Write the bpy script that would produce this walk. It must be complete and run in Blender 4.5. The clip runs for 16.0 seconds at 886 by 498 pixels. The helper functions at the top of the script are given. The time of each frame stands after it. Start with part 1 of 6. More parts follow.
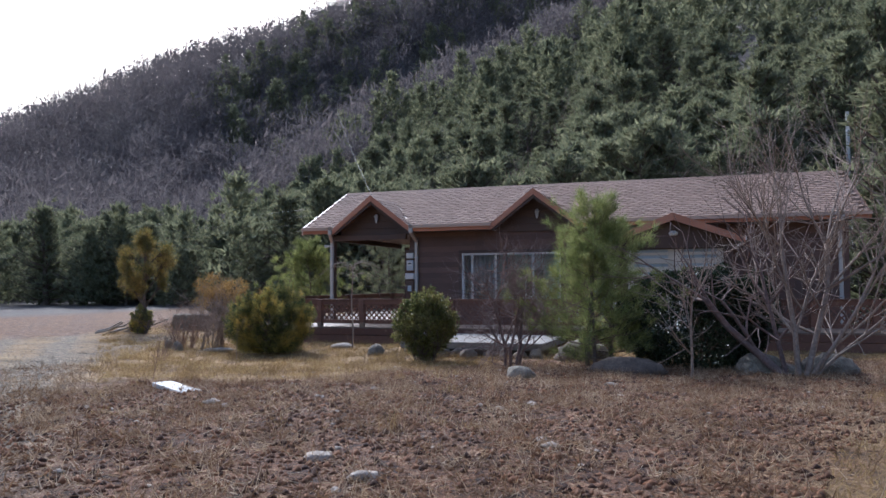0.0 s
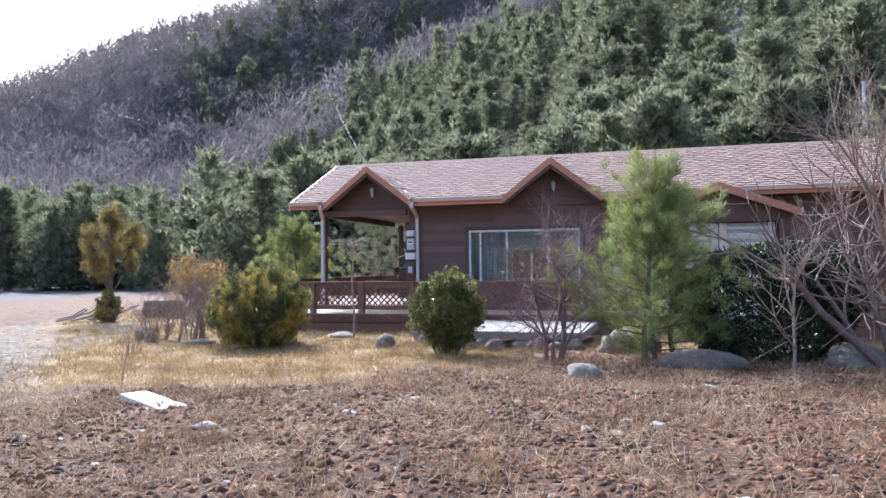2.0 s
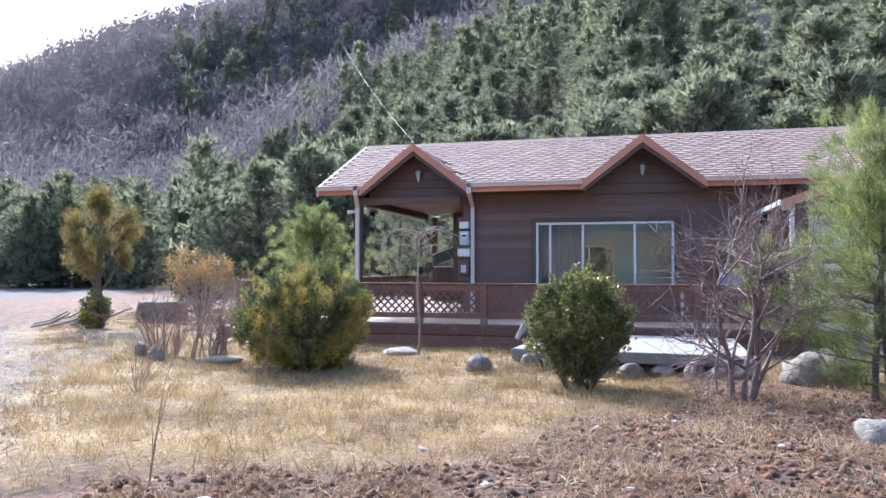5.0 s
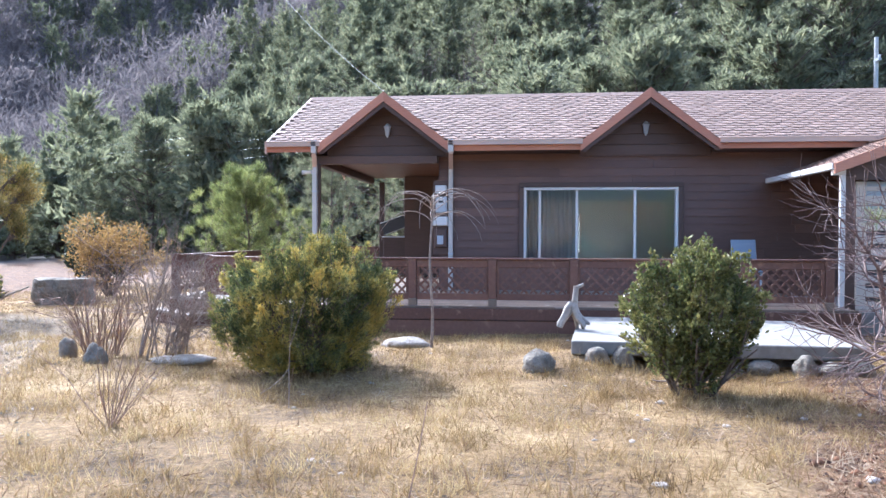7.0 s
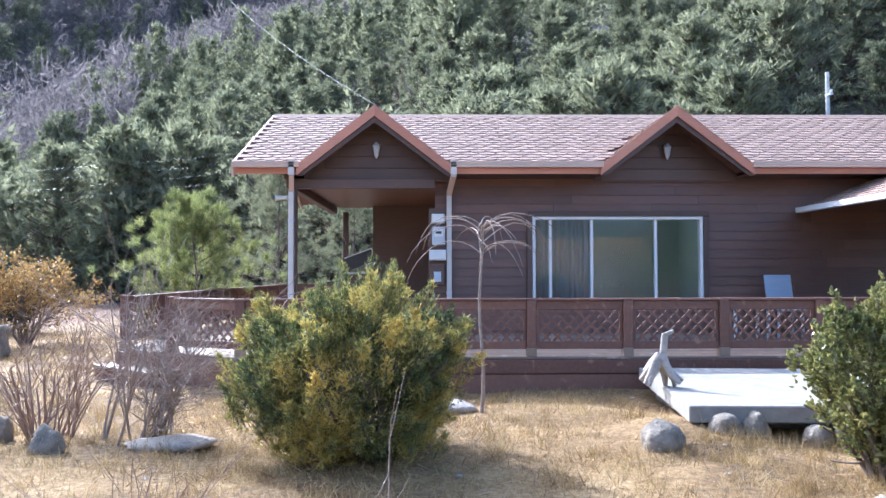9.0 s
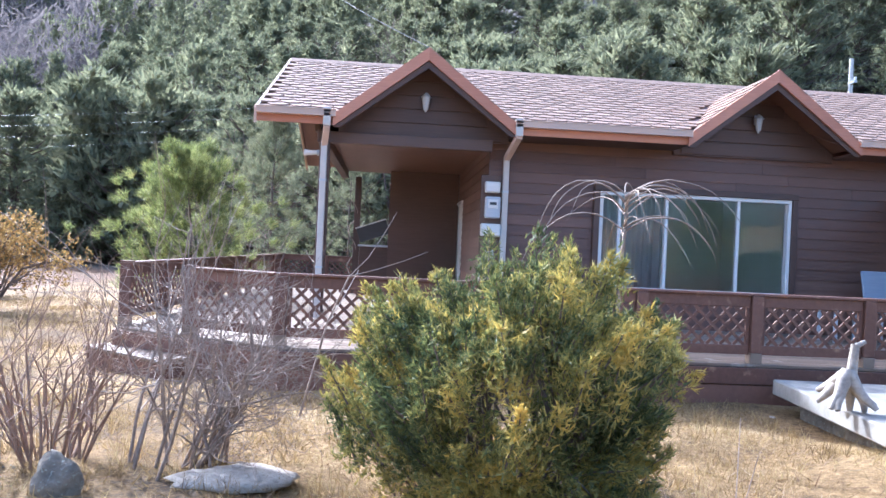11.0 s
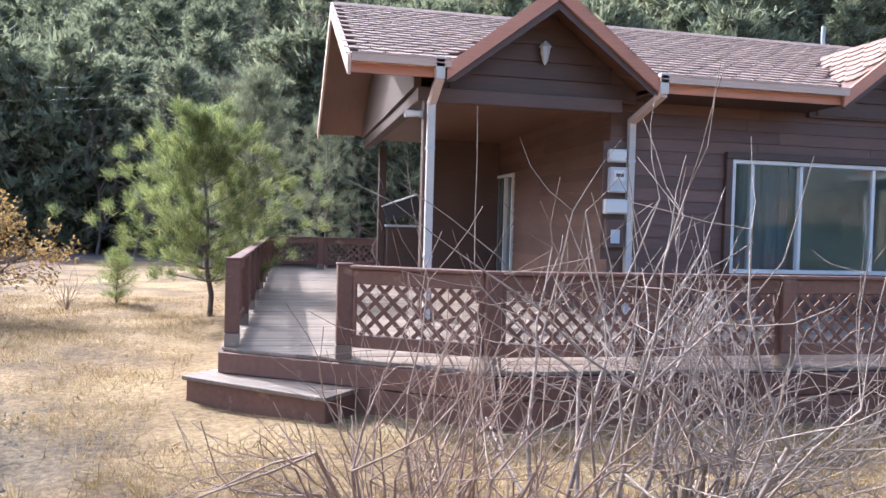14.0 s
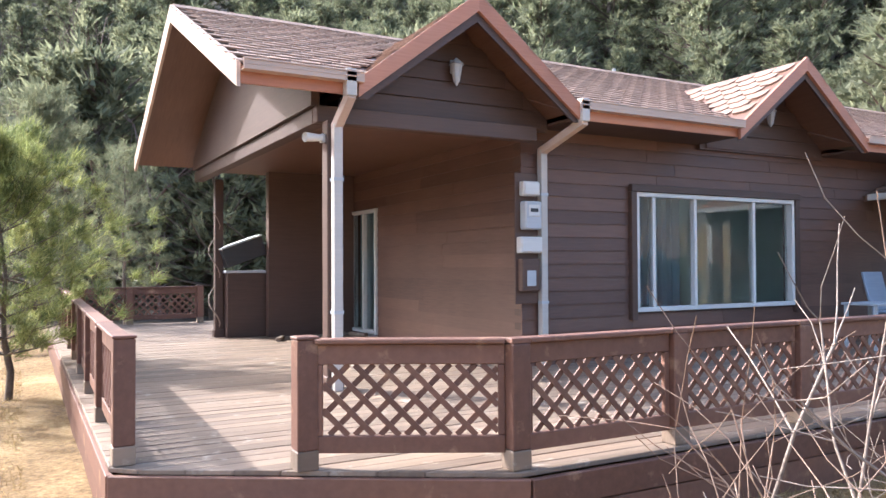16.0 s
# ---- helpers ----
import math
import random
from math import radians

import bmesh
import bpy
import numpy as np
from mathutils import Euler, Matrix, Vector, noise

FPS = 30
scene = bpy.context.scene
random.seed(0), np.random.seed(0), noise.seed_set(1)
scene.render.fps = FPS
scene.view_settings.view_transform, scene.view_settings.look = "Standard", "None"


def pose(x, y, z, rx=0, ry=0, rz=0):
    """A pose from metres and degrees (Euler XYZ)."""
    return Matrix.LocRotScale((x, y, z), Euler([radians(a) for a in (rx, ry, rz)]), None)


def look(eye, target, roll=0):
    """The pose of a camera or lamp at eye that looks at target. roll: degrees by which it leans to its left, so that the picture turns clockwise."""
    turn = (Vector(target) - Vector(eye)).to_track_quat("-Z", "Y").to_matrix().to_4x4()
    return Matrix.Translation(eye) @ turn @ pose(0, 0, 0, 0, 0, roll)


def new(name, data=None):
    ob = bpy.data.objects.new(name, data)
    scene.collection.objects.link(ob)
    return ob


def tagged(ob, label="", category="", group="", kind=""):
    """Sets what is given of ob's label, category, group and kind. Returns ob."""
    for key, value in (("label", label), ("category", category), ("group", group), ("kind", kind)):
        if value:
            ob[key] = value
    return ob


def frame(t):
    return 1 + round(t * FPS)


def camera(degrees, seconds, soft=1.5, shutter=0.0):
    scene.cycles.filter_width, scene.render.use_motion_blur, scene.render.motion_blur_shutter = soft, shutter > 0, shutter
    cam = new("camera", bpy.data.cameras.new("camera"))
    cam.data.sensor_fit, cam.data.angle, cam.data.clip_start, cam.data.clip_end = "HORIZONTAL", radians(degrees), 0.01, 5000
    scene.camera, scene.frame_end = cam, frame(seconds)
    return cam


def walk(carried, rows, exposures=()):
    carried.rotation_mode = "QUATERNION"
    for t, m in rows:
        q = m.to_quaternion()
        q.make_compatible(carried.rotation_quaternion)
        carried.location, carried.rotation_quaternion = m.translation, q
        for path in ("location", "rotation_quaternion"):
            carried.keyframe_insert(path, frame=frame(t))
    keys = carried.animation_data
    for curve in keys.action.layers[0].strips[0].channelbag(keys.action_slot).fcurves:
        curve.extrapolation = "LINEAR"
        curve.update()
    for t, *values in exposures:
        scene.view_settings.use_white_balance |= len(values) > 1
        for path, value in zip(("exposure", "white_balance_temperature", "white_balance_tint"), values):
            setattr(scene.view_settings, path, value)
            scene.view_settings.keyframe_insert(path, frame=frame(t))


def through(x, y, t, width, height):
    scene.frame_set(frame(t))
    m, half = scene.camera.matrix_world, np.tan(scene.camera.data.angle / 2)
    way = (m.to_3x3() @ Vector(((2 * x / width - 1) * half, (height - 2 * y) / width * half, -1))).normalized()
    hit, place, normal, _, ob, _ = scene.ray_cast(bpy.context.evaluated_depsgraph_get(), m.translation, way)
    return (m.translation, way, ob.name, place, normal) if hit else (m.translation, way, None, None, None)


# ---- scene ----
# camera
cam = camera(60.19, 16.0)
PATH = [
    (0.0, 6.496, -21.712, 1.502, 2.64, 0.36, 18.10),
    (0.5, 6.116, -21.282, 1.509, 2.08, 2.52, 14.89),
    (1.0, 5.731, -20.813, 1.475, 0.83, 0.56, 14.60),
    (1.5, 5.295, -20.334, 1.459, 1.06, 0.92, 14.94),
    (2.0, 4.957, -19.769, 1.451, 1.34, 0.63, 16.05),
    (2.5, 4.603, -19.230, 1.442, 0.14, 0.38, 13.76),
    (3.0, 4.187, -18.744, 1.439, 0.31, -0.57, 13.67),
    (3.5, 3.708, -18.280, 1.432, 0.26, -0.85, 13.51),
    (4.0, 3.228, -17.790, 1.429, 1.01, -0.02, 14.86),
    (4.5, 2.785, -17.338, 1.410, 1.66, -0.05, 15.04),
    (7.0, -0.023, -14.963, 1.458, -0.96, -0.15, 5.93),
    (7.5, -0.537, -14.473, 1.455, 0.53, 0.09, 2.68),
    (8.0, -0.957, -13.968, 1.473, 1.77, 1.00, 1.36),
    (10.5, -2.724, -11.638, 1.445, 1.31, -2.55, -3.90),
    (11.0, -3.062, -11.106, 1.440, 0.01, -2.67, -4.01),
    (11.5, -3.484, -10.611, 1.427, -0.08, -0.00, -0.71),
    (12.0, -3.942, -10.214, 1.428, -0.95, -0.97, 2.02),
    (12.5, -4.405, -9.918, 1.426, -2.75, -0.21, 6.15),
    (13.0, -4.899, -9.653, 1.444, -2.92, -0.53, 6.68),
    (13.5, -5.302, -9.259, 1.456, -2.01, 0.37, -2.49),
    (14.0, -5.635, -8.815, 1.449, -1.68, -1.55, -12.09),
    (14.5, -5.913, -8.374, 1.470, -0.37, -1.61, -17.58),
    (15.0, -6.160, -7.934, 1.473, -0.18, -1.41, -20.90),
    (15.5, -6.386, -7.469, 1.519, -0.18, -1.76, -25.64),
    (16.0, -6.513, -6.994, 1.545, 1.13, 0.29, -28.85),
]
EXPOSURE = [(0.0, 0.35, 5050, 13), (0.7, 0.8, 5050, 13), (1.4, 1.25, 5100, 13), (3.0, 1.52, 4950, 13), (7.0, 1.8, 4850, 12), (11.5, 2.0, 4800, 13), (14.0, 1.7, 5000, 12), (16.0, 1.95, 5400, 12)]
walk(cam, [(t, pose(x, y, z, 90 + pitch, roll, yaw)) for t, x, y, z, pitch, roll, yaw in PATH], EXPOSURE)

# sky and sun
SUN_LEFT, SUN_UP = 38.0, 37.0
world = bpy.data.worlds.new("sky")
scene.world = world
world.use_nodes = True
wn = world.node_tree
sky = wn.nodes.new("ShaderNodeTexSky")
sky.sky_type = "NISHITA"
sky.sun_disc = False
sky.sun_elevation = radians(SUN_UP)
sky.sun_rotation = radians(-SUN_LEFT)
sky.dust_density = 6.0
sky.air_density = 1.2
background = wn.nodes["Background"]
background.inputs["Strength"].default_value = 0.15
wn.links.new(sky.outputs[0], background.inputs["Color"])
sun_data = bpy.data.lights.new("sun", "SUN")
sun_data.energy, sun_data.angle, sun_data.color = 2.75, radians(0.8), (1.0, 0.93, 0.82)
sun = new("sun", sun_data)
a, e = radians(SUN_LEFT), radians(SUN_UP)
sun.matrix_world = look((-math.sin(a) * 60, math.cos(a) * 60, math.tan(e) * 60), (0, 0, 0))


# ---- materials ----
class Nodes:
    """A small helper round one node material."""

    def __init__(self, name):
        self.mat = bpy.data.materials.new(name)
        self.mat.use_nodes = True
        self.tree = self.mat.node_tree
        self.bsdf = self.tree.nodes["Principled BSDF"]
        self.out = self.tree.nodes["Material Output"]

    def add(self, kind, **inputs):
        node = self.tree.nodes.new(kind)
        for key, value in inputs.items():
            self.put(node, key.replace("_", " "), value)
        return node

    def put(self, node, key, value):
        if hasattr(value, "is_output"):
            self.tree.links.new(value, node.inputs[key])
        else:
            node.inputs[key].default_value = value

    def math(self, op, a, b=0.0, clamp=False):
        node = self.tree.nodes.new("ShaderNodeMath")
        node.operation, node.use_clamp = op, clamp
        self.put(node, 0, a)
        self.put(node, 1, b)
        return node.outputs[0]

    def where(self):
        return self.tree.nodes.new("ShaderNodeNewGeometry").outputs["Position"]

    def noise(self, scale, detail=4.0, vector=None, rough=0.6):
        node = self.add("ShaderNodeTexNoise", Scale=scale, Detail=detail, Roughness=rough)
        self.tree.links.new(vector if vector is not None else self.where(), node.inputs["Vector"])
        return node.outputs["Fac"]

    def stretched(self, x, y, z):
        node = self.tree.nodes.new("ShaderNodeMapping")
        node.inputs["Scale"].default_value = (x, y, z)
        self.tree.links.new(self.where(), node.inputs["Vector"])
        return node.outputs[0]

    def ramp(self, fac, stops):
        node = self.tree.nodes.new("ShaderNodeValToRGB")
        el = node.color_ramp.elements
        while len(el) < len(stops):
            el.new(0.5)
        for item, (p, c) in zip(el, stops):
            item.position, item.color = p, (*c, 1)
        self.tree.links.new(fac, node.inputs[0])
        return node.outputs[0]

    def mix(self, fac, a, b, kind="MIX"):
        node = self.tree.nodes.new("ShaderNodeMix")
        node.data_type, node.blend_type = "RGBA", kind
        for i, value in ((0, fac), (6, a), (7, b)):
            if hasattr(value, "is_output"):
                self.tree.links.new(value, node.inputs[i])
            else:
                node.inputs[i].default_value = value if i == 0 else (*value[:3], 1)
        return node.outputs[2]

    def vary(self):
        """A number for each object and each loose piece of a mesh."""
        a = self.tree.nodes.new("ShaderNodeObjectInfo").outputs["Random"]
        b = self.tree.nodes.new("ShaderNodeNewGeometry").outputs["Random Per Island"]
        return self.math("FRACT", self.math("ADD", a, b))

    def finish(self, colour, rough=0.8, bump=None, strength=0.3, distance=0.01, metal=0.0):
        self.put(self.bsdf, "Base Color", colour if hasattr(colour, "is_output") else (*colour, 1))
        self.put(self.bsdf, "Roughness", rough)
        self.put(self.bsdf, "Metallic", metal)
        if bump is not None:
            node = self.add("ShaderNodeBump", Strength=strength, Distance=distance, Height=bump)
            self.tree.links.new(node.outputs[0], self.bsdf.inputs["Normal"])
        return self.mat


def painted(name, low, high, rough=0.6, grain=(3, 3, 60), bump=0.25, wear=None):
    """Paint or stain on wood: fine grain, broad fading and a tone for each board."""
    n = Nodes(name)
    fine = n.noise(1.0, 5.0, n.stretched(*grain))
    broad = n.noise(1.3, 3.0)
    fac = n.math("ADD", n.math("MULTIPLY", fine, 0.45), n.math("MULTIPLY", broad, 0.3))
    fac = n.math("ADD", fac, n.math("MULTIPLY", n.vary(), 0.28))
    colour = n.ramp(fac, [(0.25, low), (0.8, high)])
    if wear:
        worn = n.ramp(n.noise(6.0, 6.0), [(0.60, (0, 0, 0)), (0.72, (1, 1, 1))])
        colour = n.mix(worn, colour, wear)
    return n.finish(colour, rough, fine, bump, 0.004)


def leafy(name, stops, through=0.45, rough=0.55, speck=0.42, clump=1.0):
    """Leaves and needles that let part of the light through."""
    n = Nodes(name)
    patch = n.noise(2.2, 2.0)
    fac = n.math("ADD", n.math("MULTIPLY", n.vary(), speck), n.math("SUBTRACT", n.math("MULTIPLY", patch, clump), 0.17 + 0.5 * (clump - 1) + 0.5 * (speck - 0.42)))
    colour = n.ramp(fac, stops)
    n.finish(colour, rough)
    back = n.tree.nodes.new("ShaderNodeBsdfTranslucent")
    n.tree.links.new(colour, back.inputs[0])
    both = n.tree.nodes.new("ShaderNodeMixShader")
    both.inputs[0].default_value = through
    n.tree.links.new(n.bsdf.outputs[0], both.inputs[1])
    n.tree.links.new(back.outputs[0], both.inputs[2])
    n.tree.links.new(both.outputs[0], n.out.inputs[0])
    return n.mat


def mineral(name, low, high, scale=8.0, rough=0.9, bump=0.5, distance=0.02, spots=None, pieces=0.0):
    n = Nodes(name)
    a = n.noise(scale, 8.0)
    b = n.noise(scale * 0.22, 3.0)
    fac = n.math("ADD", n.math("MULTIPLY", a, 0.6), n.math("MULTIPLY", b, 0.45))
    if pieces:
        fac = n.math("ADD", fac, n.math("MULTIPLY", n.math("SUBTRACT", n.vary(), 0.5), pieces))
    colour = n.ramp(fac, [(0.32, low), (0.72, high)])
    if spots:
        colour = n.mix(n.ramp(n.noise(scale * 3, 4.0), [(0.58, (0, 0, 0)), (0.66, (1, 1, 1))]), colour, spots)
    return n.finish(colour, rough, a, bump, distance)


def ground_material():
    n = Nodes("yard_ground")
    sep = n.tree.nodes.new("ShaderNodeSeparateXYZ")
    n.tree.links.new(n.where(), sep.inputs[0])
    x, y = sep.outputs[0], sep.outputs[1]
    wob = n.math("MULTIPLY", n.math("SUBTRACT", n.noise(0.9, 5.0), 0.5), 2.6)
    fine = n.noise(17.0, 10.0, rough=0.82)
    mid = n.noise(5.0, 6.0)
    broad = n.noise(0.7, 4.0)

    def edge(v, soft=0.5):
        return n.math("ADD", n.math("DIVIDE", v, soft), 0.5, True)

    # the drive, along a slanting line to the front and left
    d = n.math("ADD", n.math("MULTIPLY", n.math("ADD", x, -2.96), 0.745), n.math("MULTIPLY", n.math("ADD", y, 18.0), 0.667))
    d = n.math("ADD", d, n.math("MULTIPLY", wob, 0.45))
    drive = n.math("MULTIPLY", edge(n.math("MULTIPLY", d, -1.0), 0.5), edge(n.math("ADD", d, 4.2), 1.0))
    wheel = n.math("ABSOLUTE", n.math("SUBTRACT", n.math("ABSOLUTE", n.math("ADD", d, 1.6)), 0.75))
    ruts = n.math("SUBTRACT", 1.0, edge(n.math("ADD", wheel, -0.35), 0.4))
    # tilled soil
    cut = n.math("MULTIPLY", n.math("DIVIDE", n.math("SUBTRACT", -12.2, y), 1.6, True), 2.4)
    slant = n.math("MULTIPLY", n.math("MAXIMUM", n.math("ADD", y, 12.4), 0.0), 0.46)
    bx = n.math("ADD", n.math("SUBTRACT", n.math("SUBTRACT", x, 0.7), slant), n.math("ADD", cut, wob))
    by = n.math("ADD", n.math("SUBTRACT", n.math("MULTIPLY", n.math("SUBTRACT", x, 1.0), 0.22), n.math("ADD", y, 7.3)), n.math("MULTIPLY", wob, 0.6))
    br = n.math("ADD", n.math("SUBTRACT", n.math("ADD", 8.0, n.math("MULTIPLY", n.math("ADD", y, 14.0), 0.35)), x), wob)
    soil = n.math("MULTIPLY", n.math("MULTIPLY", edge(bx, 1.3), edge(by)), edge(br, 1.6))
    # bare grey gravel by the deck and far left
    gx = n.math("ADD", n.math("ADD", x, 7.6), n.math("MULTIPLY", n.math("ADD", y, 4.6), 0.5))
    patch = n.math("SUBTRACT", 1.0, edge(n.math("ADD", n.math("ABSOLUTE", gx), n.math("ADD", n.math("MULTIPLY", wob, 0.6), -0.75)), 0.7))
    patch = n.math("MULTIPLY", patch, edge(n.math("SUBTRACT", -2.0, y), 1.5))

    grass = n.ramp(n.math("ADD", n.math("MULTIPLY", fine, 0.6), n.math("MULTIPLY", broad, 0.45)),
                   [(0.41, (0.055, 0.034, 0.017)), (0.48, (0.18, 0.108, 0.040)), (0.55, (0.31, 0.195, 0.075)), (0.64, (0.46, 0.335, 0.165))])
    earth = n.ramp(n.math("ADD", n.math("MULTIPLY", fine, 0.65), n.math("MULTIPLY", mid, 0.4)),
                   [(0.43, (0.016, 0.008, 0.004)), (0.5, (0.09, 0.038, 0.016)), (0.57, (0.20, 0.095, 0.042)), (0.64, (0.38, 0.26, 0.15))])
    gravel = n.ramp(n.math("ADD", n.math("MULTIPLY", fine, 0.7), n.math("MULTIPLY", mid, 0.35)),
                    [(0.42, (0.045, 0.035, 0.024)), (0.49, (0.14, 0.107, 0.069)), (0.57, (0.26, 0.205, 0.135)), (0.66, (0.44, 0.365, 0.26))])
    wood = n.ramp(n.math("ADD", n.math("MULTIPLY", fine, 0.3), n.math("MULTIPLY", broad, 0.7)),
                  [(0.3, (0.075, 0.062, 0.05)), (0.7, (0.15, 0.125, 0.105))])
    field = n.math("MULTIPLY", edge(n.math("ADD", n.math("SUBTRACT", -11.6, x), wob), 1.2), edge(n.math("ADD", y, 4.5), 3.0))
    colour = n.mix(soil, grass, earth)
    colour = n.mix(n.math("MULTIPLY", drive, 0.35), colour, gravel)
    colour = n.mix(n.math("MULTIPLY", drive, ruts), colour, gravel)
    colour = n.mix(n.math("MULTIPLY", patch, 0.6), colour, gravel)
    colour = n.mix(n.math("MULTIPLY", field, 0.85), colour, earth)
    far = edge(n.math("SUBTRACT", n.math("ADD", y, n.math("MULTIPLY", x, 0.6)), 12.0), 5.0)
    far = n.math("MAXIMUM", far, edge(n.math("SUBTRACT", -26.0, x), 4.0))
    colour = n.mix(far, colour, wood)
    height = n.math("ADD", n.math("MULTIPLY", fine, 0.8), n.math("MULTIPLY", mid, 0.7))
    return n.finish(colour, 0.95, height, 0.9, 0.05)


def glass_material():
    n = Nodes("window_glass")
    n.put(n.bsdf, "Base Color", (0.86, 0.93, 0.92, 1))
    n.put(n.bsdf, "Roughness", 0.02)
    n.put(n.bsdf, "Transmission Weight", 1.0)
    n.put(n.bsdf, "IOR", 1.45)
    return n.mat


MAT_GROUND = ground_material()
MAT_SIDING = painted("brown_siding", (0.085, 0.042, 0.028), (0.19, 0.098, 0.064), 0.55, (3, 3, 55))
MAT_TRIM = painted("dark_brown_timber", (0.055, 0.03, 0.021), (0.125, 0.07, 0.048), 0.55)
MAT_RAIL = painted("rail_timber", (0.10, 0.043, 0.027), (0.22, 0.105, 0.066), 0.6, (20, 20, 20), 0.25, (0.30, 0.17, 0.10))
MAT_DECK = painted("deck_planks", (0.12, 0.082, 0.056), (0.33, 0.235, 0.16), 0.6, (2, 40, 8), 0.35, (0.40, 0.335, 0.26))
MAT_FASCIA = painted("terracotta_fascia", (0.36, 0.14, 0.075), (0.58, 0.27, 0.16), 0.5)
MAT_CEILING = painted("porch_boards", (0.10, 0.047, 0.028), (0.22, 0.115, 0.07), 0.45, (50, 3, 3))
MAT_WHITE = painted("white_frame", (0.60, 0.57, 0.52), (0.76, 0.73, 0.68), 0.4, bump=0.05)
MAT_GUTTER = painted("pale_metal_gutter", (0.46, 0.32, 0.24), (0.60, 0.45, 0.35), 0.45, bump=0.05)
MAT_PIPE = painted("beige_pipe", (0.46, 0.41, 0.35), (0.60, 0.54, 0.47), 0.45, bump=0.05)
MAT_CREAM = painted("cream_door_paint", (0.52, 0.45, 0.36), (0.70, 0.62, 0.52), 0.5, bump=0.1)
MAT_GREY = painted("grey_plastic", (0.40, 0.41, 0.42), (0.55, 0.56, 0.57), 0.5, bump=0.05)
MAT_BLACK = painted("dark_plastic", (0.02, 0.02, 0.022), (0.05, 0.05, 0.055), 0.4, bump=0.05)
MAT_SHINGLE = mineral("brown_shingle", (0.17, 0.105, 0.075), (0.37, 0.25, 0.185), 60.0, 0.95, 0.35, 0.004, None, 0.16)
MAT_CONCRETE = mineral("weathered_concrete", (0.17, 0.152, 0.13), (0.34, 0.315, 0.275), 9.0, 0.9, 0.4, 0.01)
MAT_STONE = mineral("field_stone", (0.10, 0.083, 0.064), (0.32, 0.27, 0.205), 14.0, 0.95, 1.0, 0.05, (0.30, 0.30, 0.24))
MAT_PALE_STONE = mineral("pale_stone", (0.24, 0.20, 0.155), (0.52, 0.45, 0.37), 16.0, 0.95, 0.9, 0.04, (0.25, 0.2, 0.15))
MAT_BARK = mineral("rough_bark", (0.07, 0.05, 0.037), (0.20, 0.15, 0.115), 30.0, 0.9, 0.8, 0.02)
MAT_PALE_BARK = mineral("pale_bark", (0.13, 0.092, 0.07), (0.40, 0.305, 0.235), 30.0, 0.75, 0.4, 0.01)
MAT_RED_TWIG = mineral("reddish_twig", (0.15, 0.085, 0.055), (0.36, 0.235, 0.16), 30.0, 0.7, 0.3, 0.004)
MAT_DRIFT = mineral("bleached_driftwood", (0.22, 0.185, 0.15), (0.48, 0.42, 0.35), 20.0, 0.85, 0.7, 0.02)
MAT_STRAW = leafy("straw", [(0.2, (0.12, 0.074, 0.03)), (0.55, (0.33, 0.22, 0.088)), (0.85, (0.54, 0.41, 0.20))], 0.35, 0.8)
MAT_LITTER = leafy("dead_stalks", [(0.2, (0.085, 0.042, 0.021)), (0.5, (0.24, 0.145, 0.075)), (0.8, (0.52, 0.40, 0.26))], 0.3, 0.8)
MAT_YEW = leafy("yew_needles", [(0.25, (0.045, 0.065, 0.027)), (0.45, (0.13, 0.15, 0.052)), (0.59, (0.33, 0.29, 0.075)), (0.78, (0.60, 0.43, 0.09))], 0.45, 0.6, 0.26, 1.25)
MAT_BOX = leafy("box_leaves", [(0.25, (0.07, 0.09, 0.03)), (0.55, (0.20, 0.20, 0.06)), (0.85, (0.40, 0.35, 0.12))], 0.45, 0.35)
MAT_PINE = leafy("pine_needles", [(0.25, (0.10, 0.12, 0.04)), (0.55, (0.23, 0.26, 0.08)), (0.85, (0.42, 0.41, 0.15))], 0.5)
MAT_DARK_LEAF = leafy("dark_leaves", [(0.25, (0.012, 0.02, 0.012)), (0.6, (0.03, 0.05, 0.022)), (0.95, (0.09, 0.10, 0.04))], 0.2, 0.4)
MAT_GOLD = leafy("golden_needles", [(0.25, (0.09, 0.10, 0.03)), (0.55, (0.24, 0.19, 0.05)), (0.9, (0.44, 0.31, 0.10))], 0.45)
MAT_ORANGE = leafy("rusty_leaves", [(0.25, (0.19, 0.115, 0.04)), (0.55, (0.34, 0.21, 0.065)), (0.9, (0.48, 0.34, 0.13))], 0.45)
# paler and flatter than real needles: haze over the hill is mixed into the colour
MAT_FOREST = leafy("hazy_hill_conifer", [(0.25, (0.135, 0.145, 0.085)), (0.55, (0.20, 0.21, 0.12)), (0.88, (0.285, 0.28, 0.16))], 0.55, 0.75)
# grey, low-contrast twigs carry the mountain's haze in their base colour
MAT_BROWNWOOD = leafy("hazy_bare_woodland", [(0.25, (0.13, 0.112, 0.11)), (0.6, (0.17, 0.148, 0.145)), (0.92, (0.21, 0.185, 0.175))], 0.5, 0.85)
MAT_DARK_TWIG = mineral("dark_reddish_twig", (0.09, 0.052, 0.042), (0.27, 0.185, 0.155), 30.0, 0.75, 0.4, 0.006)
MAT_SOIL = mineral("crumbled_soil", (0.045, 0.019, 0.009), (0.21, 0.098, 0.044), 22.0, 0.95, 0.6, 0.01, None, 0.5)
MAT_GLASS = glass_material()
MAT_BOARD = painted("weathered_white_board", (0.46, 0.45, 0.42), (0.66, 0.65, 0.61), 0.7, (6, 6, 6), 0.3)
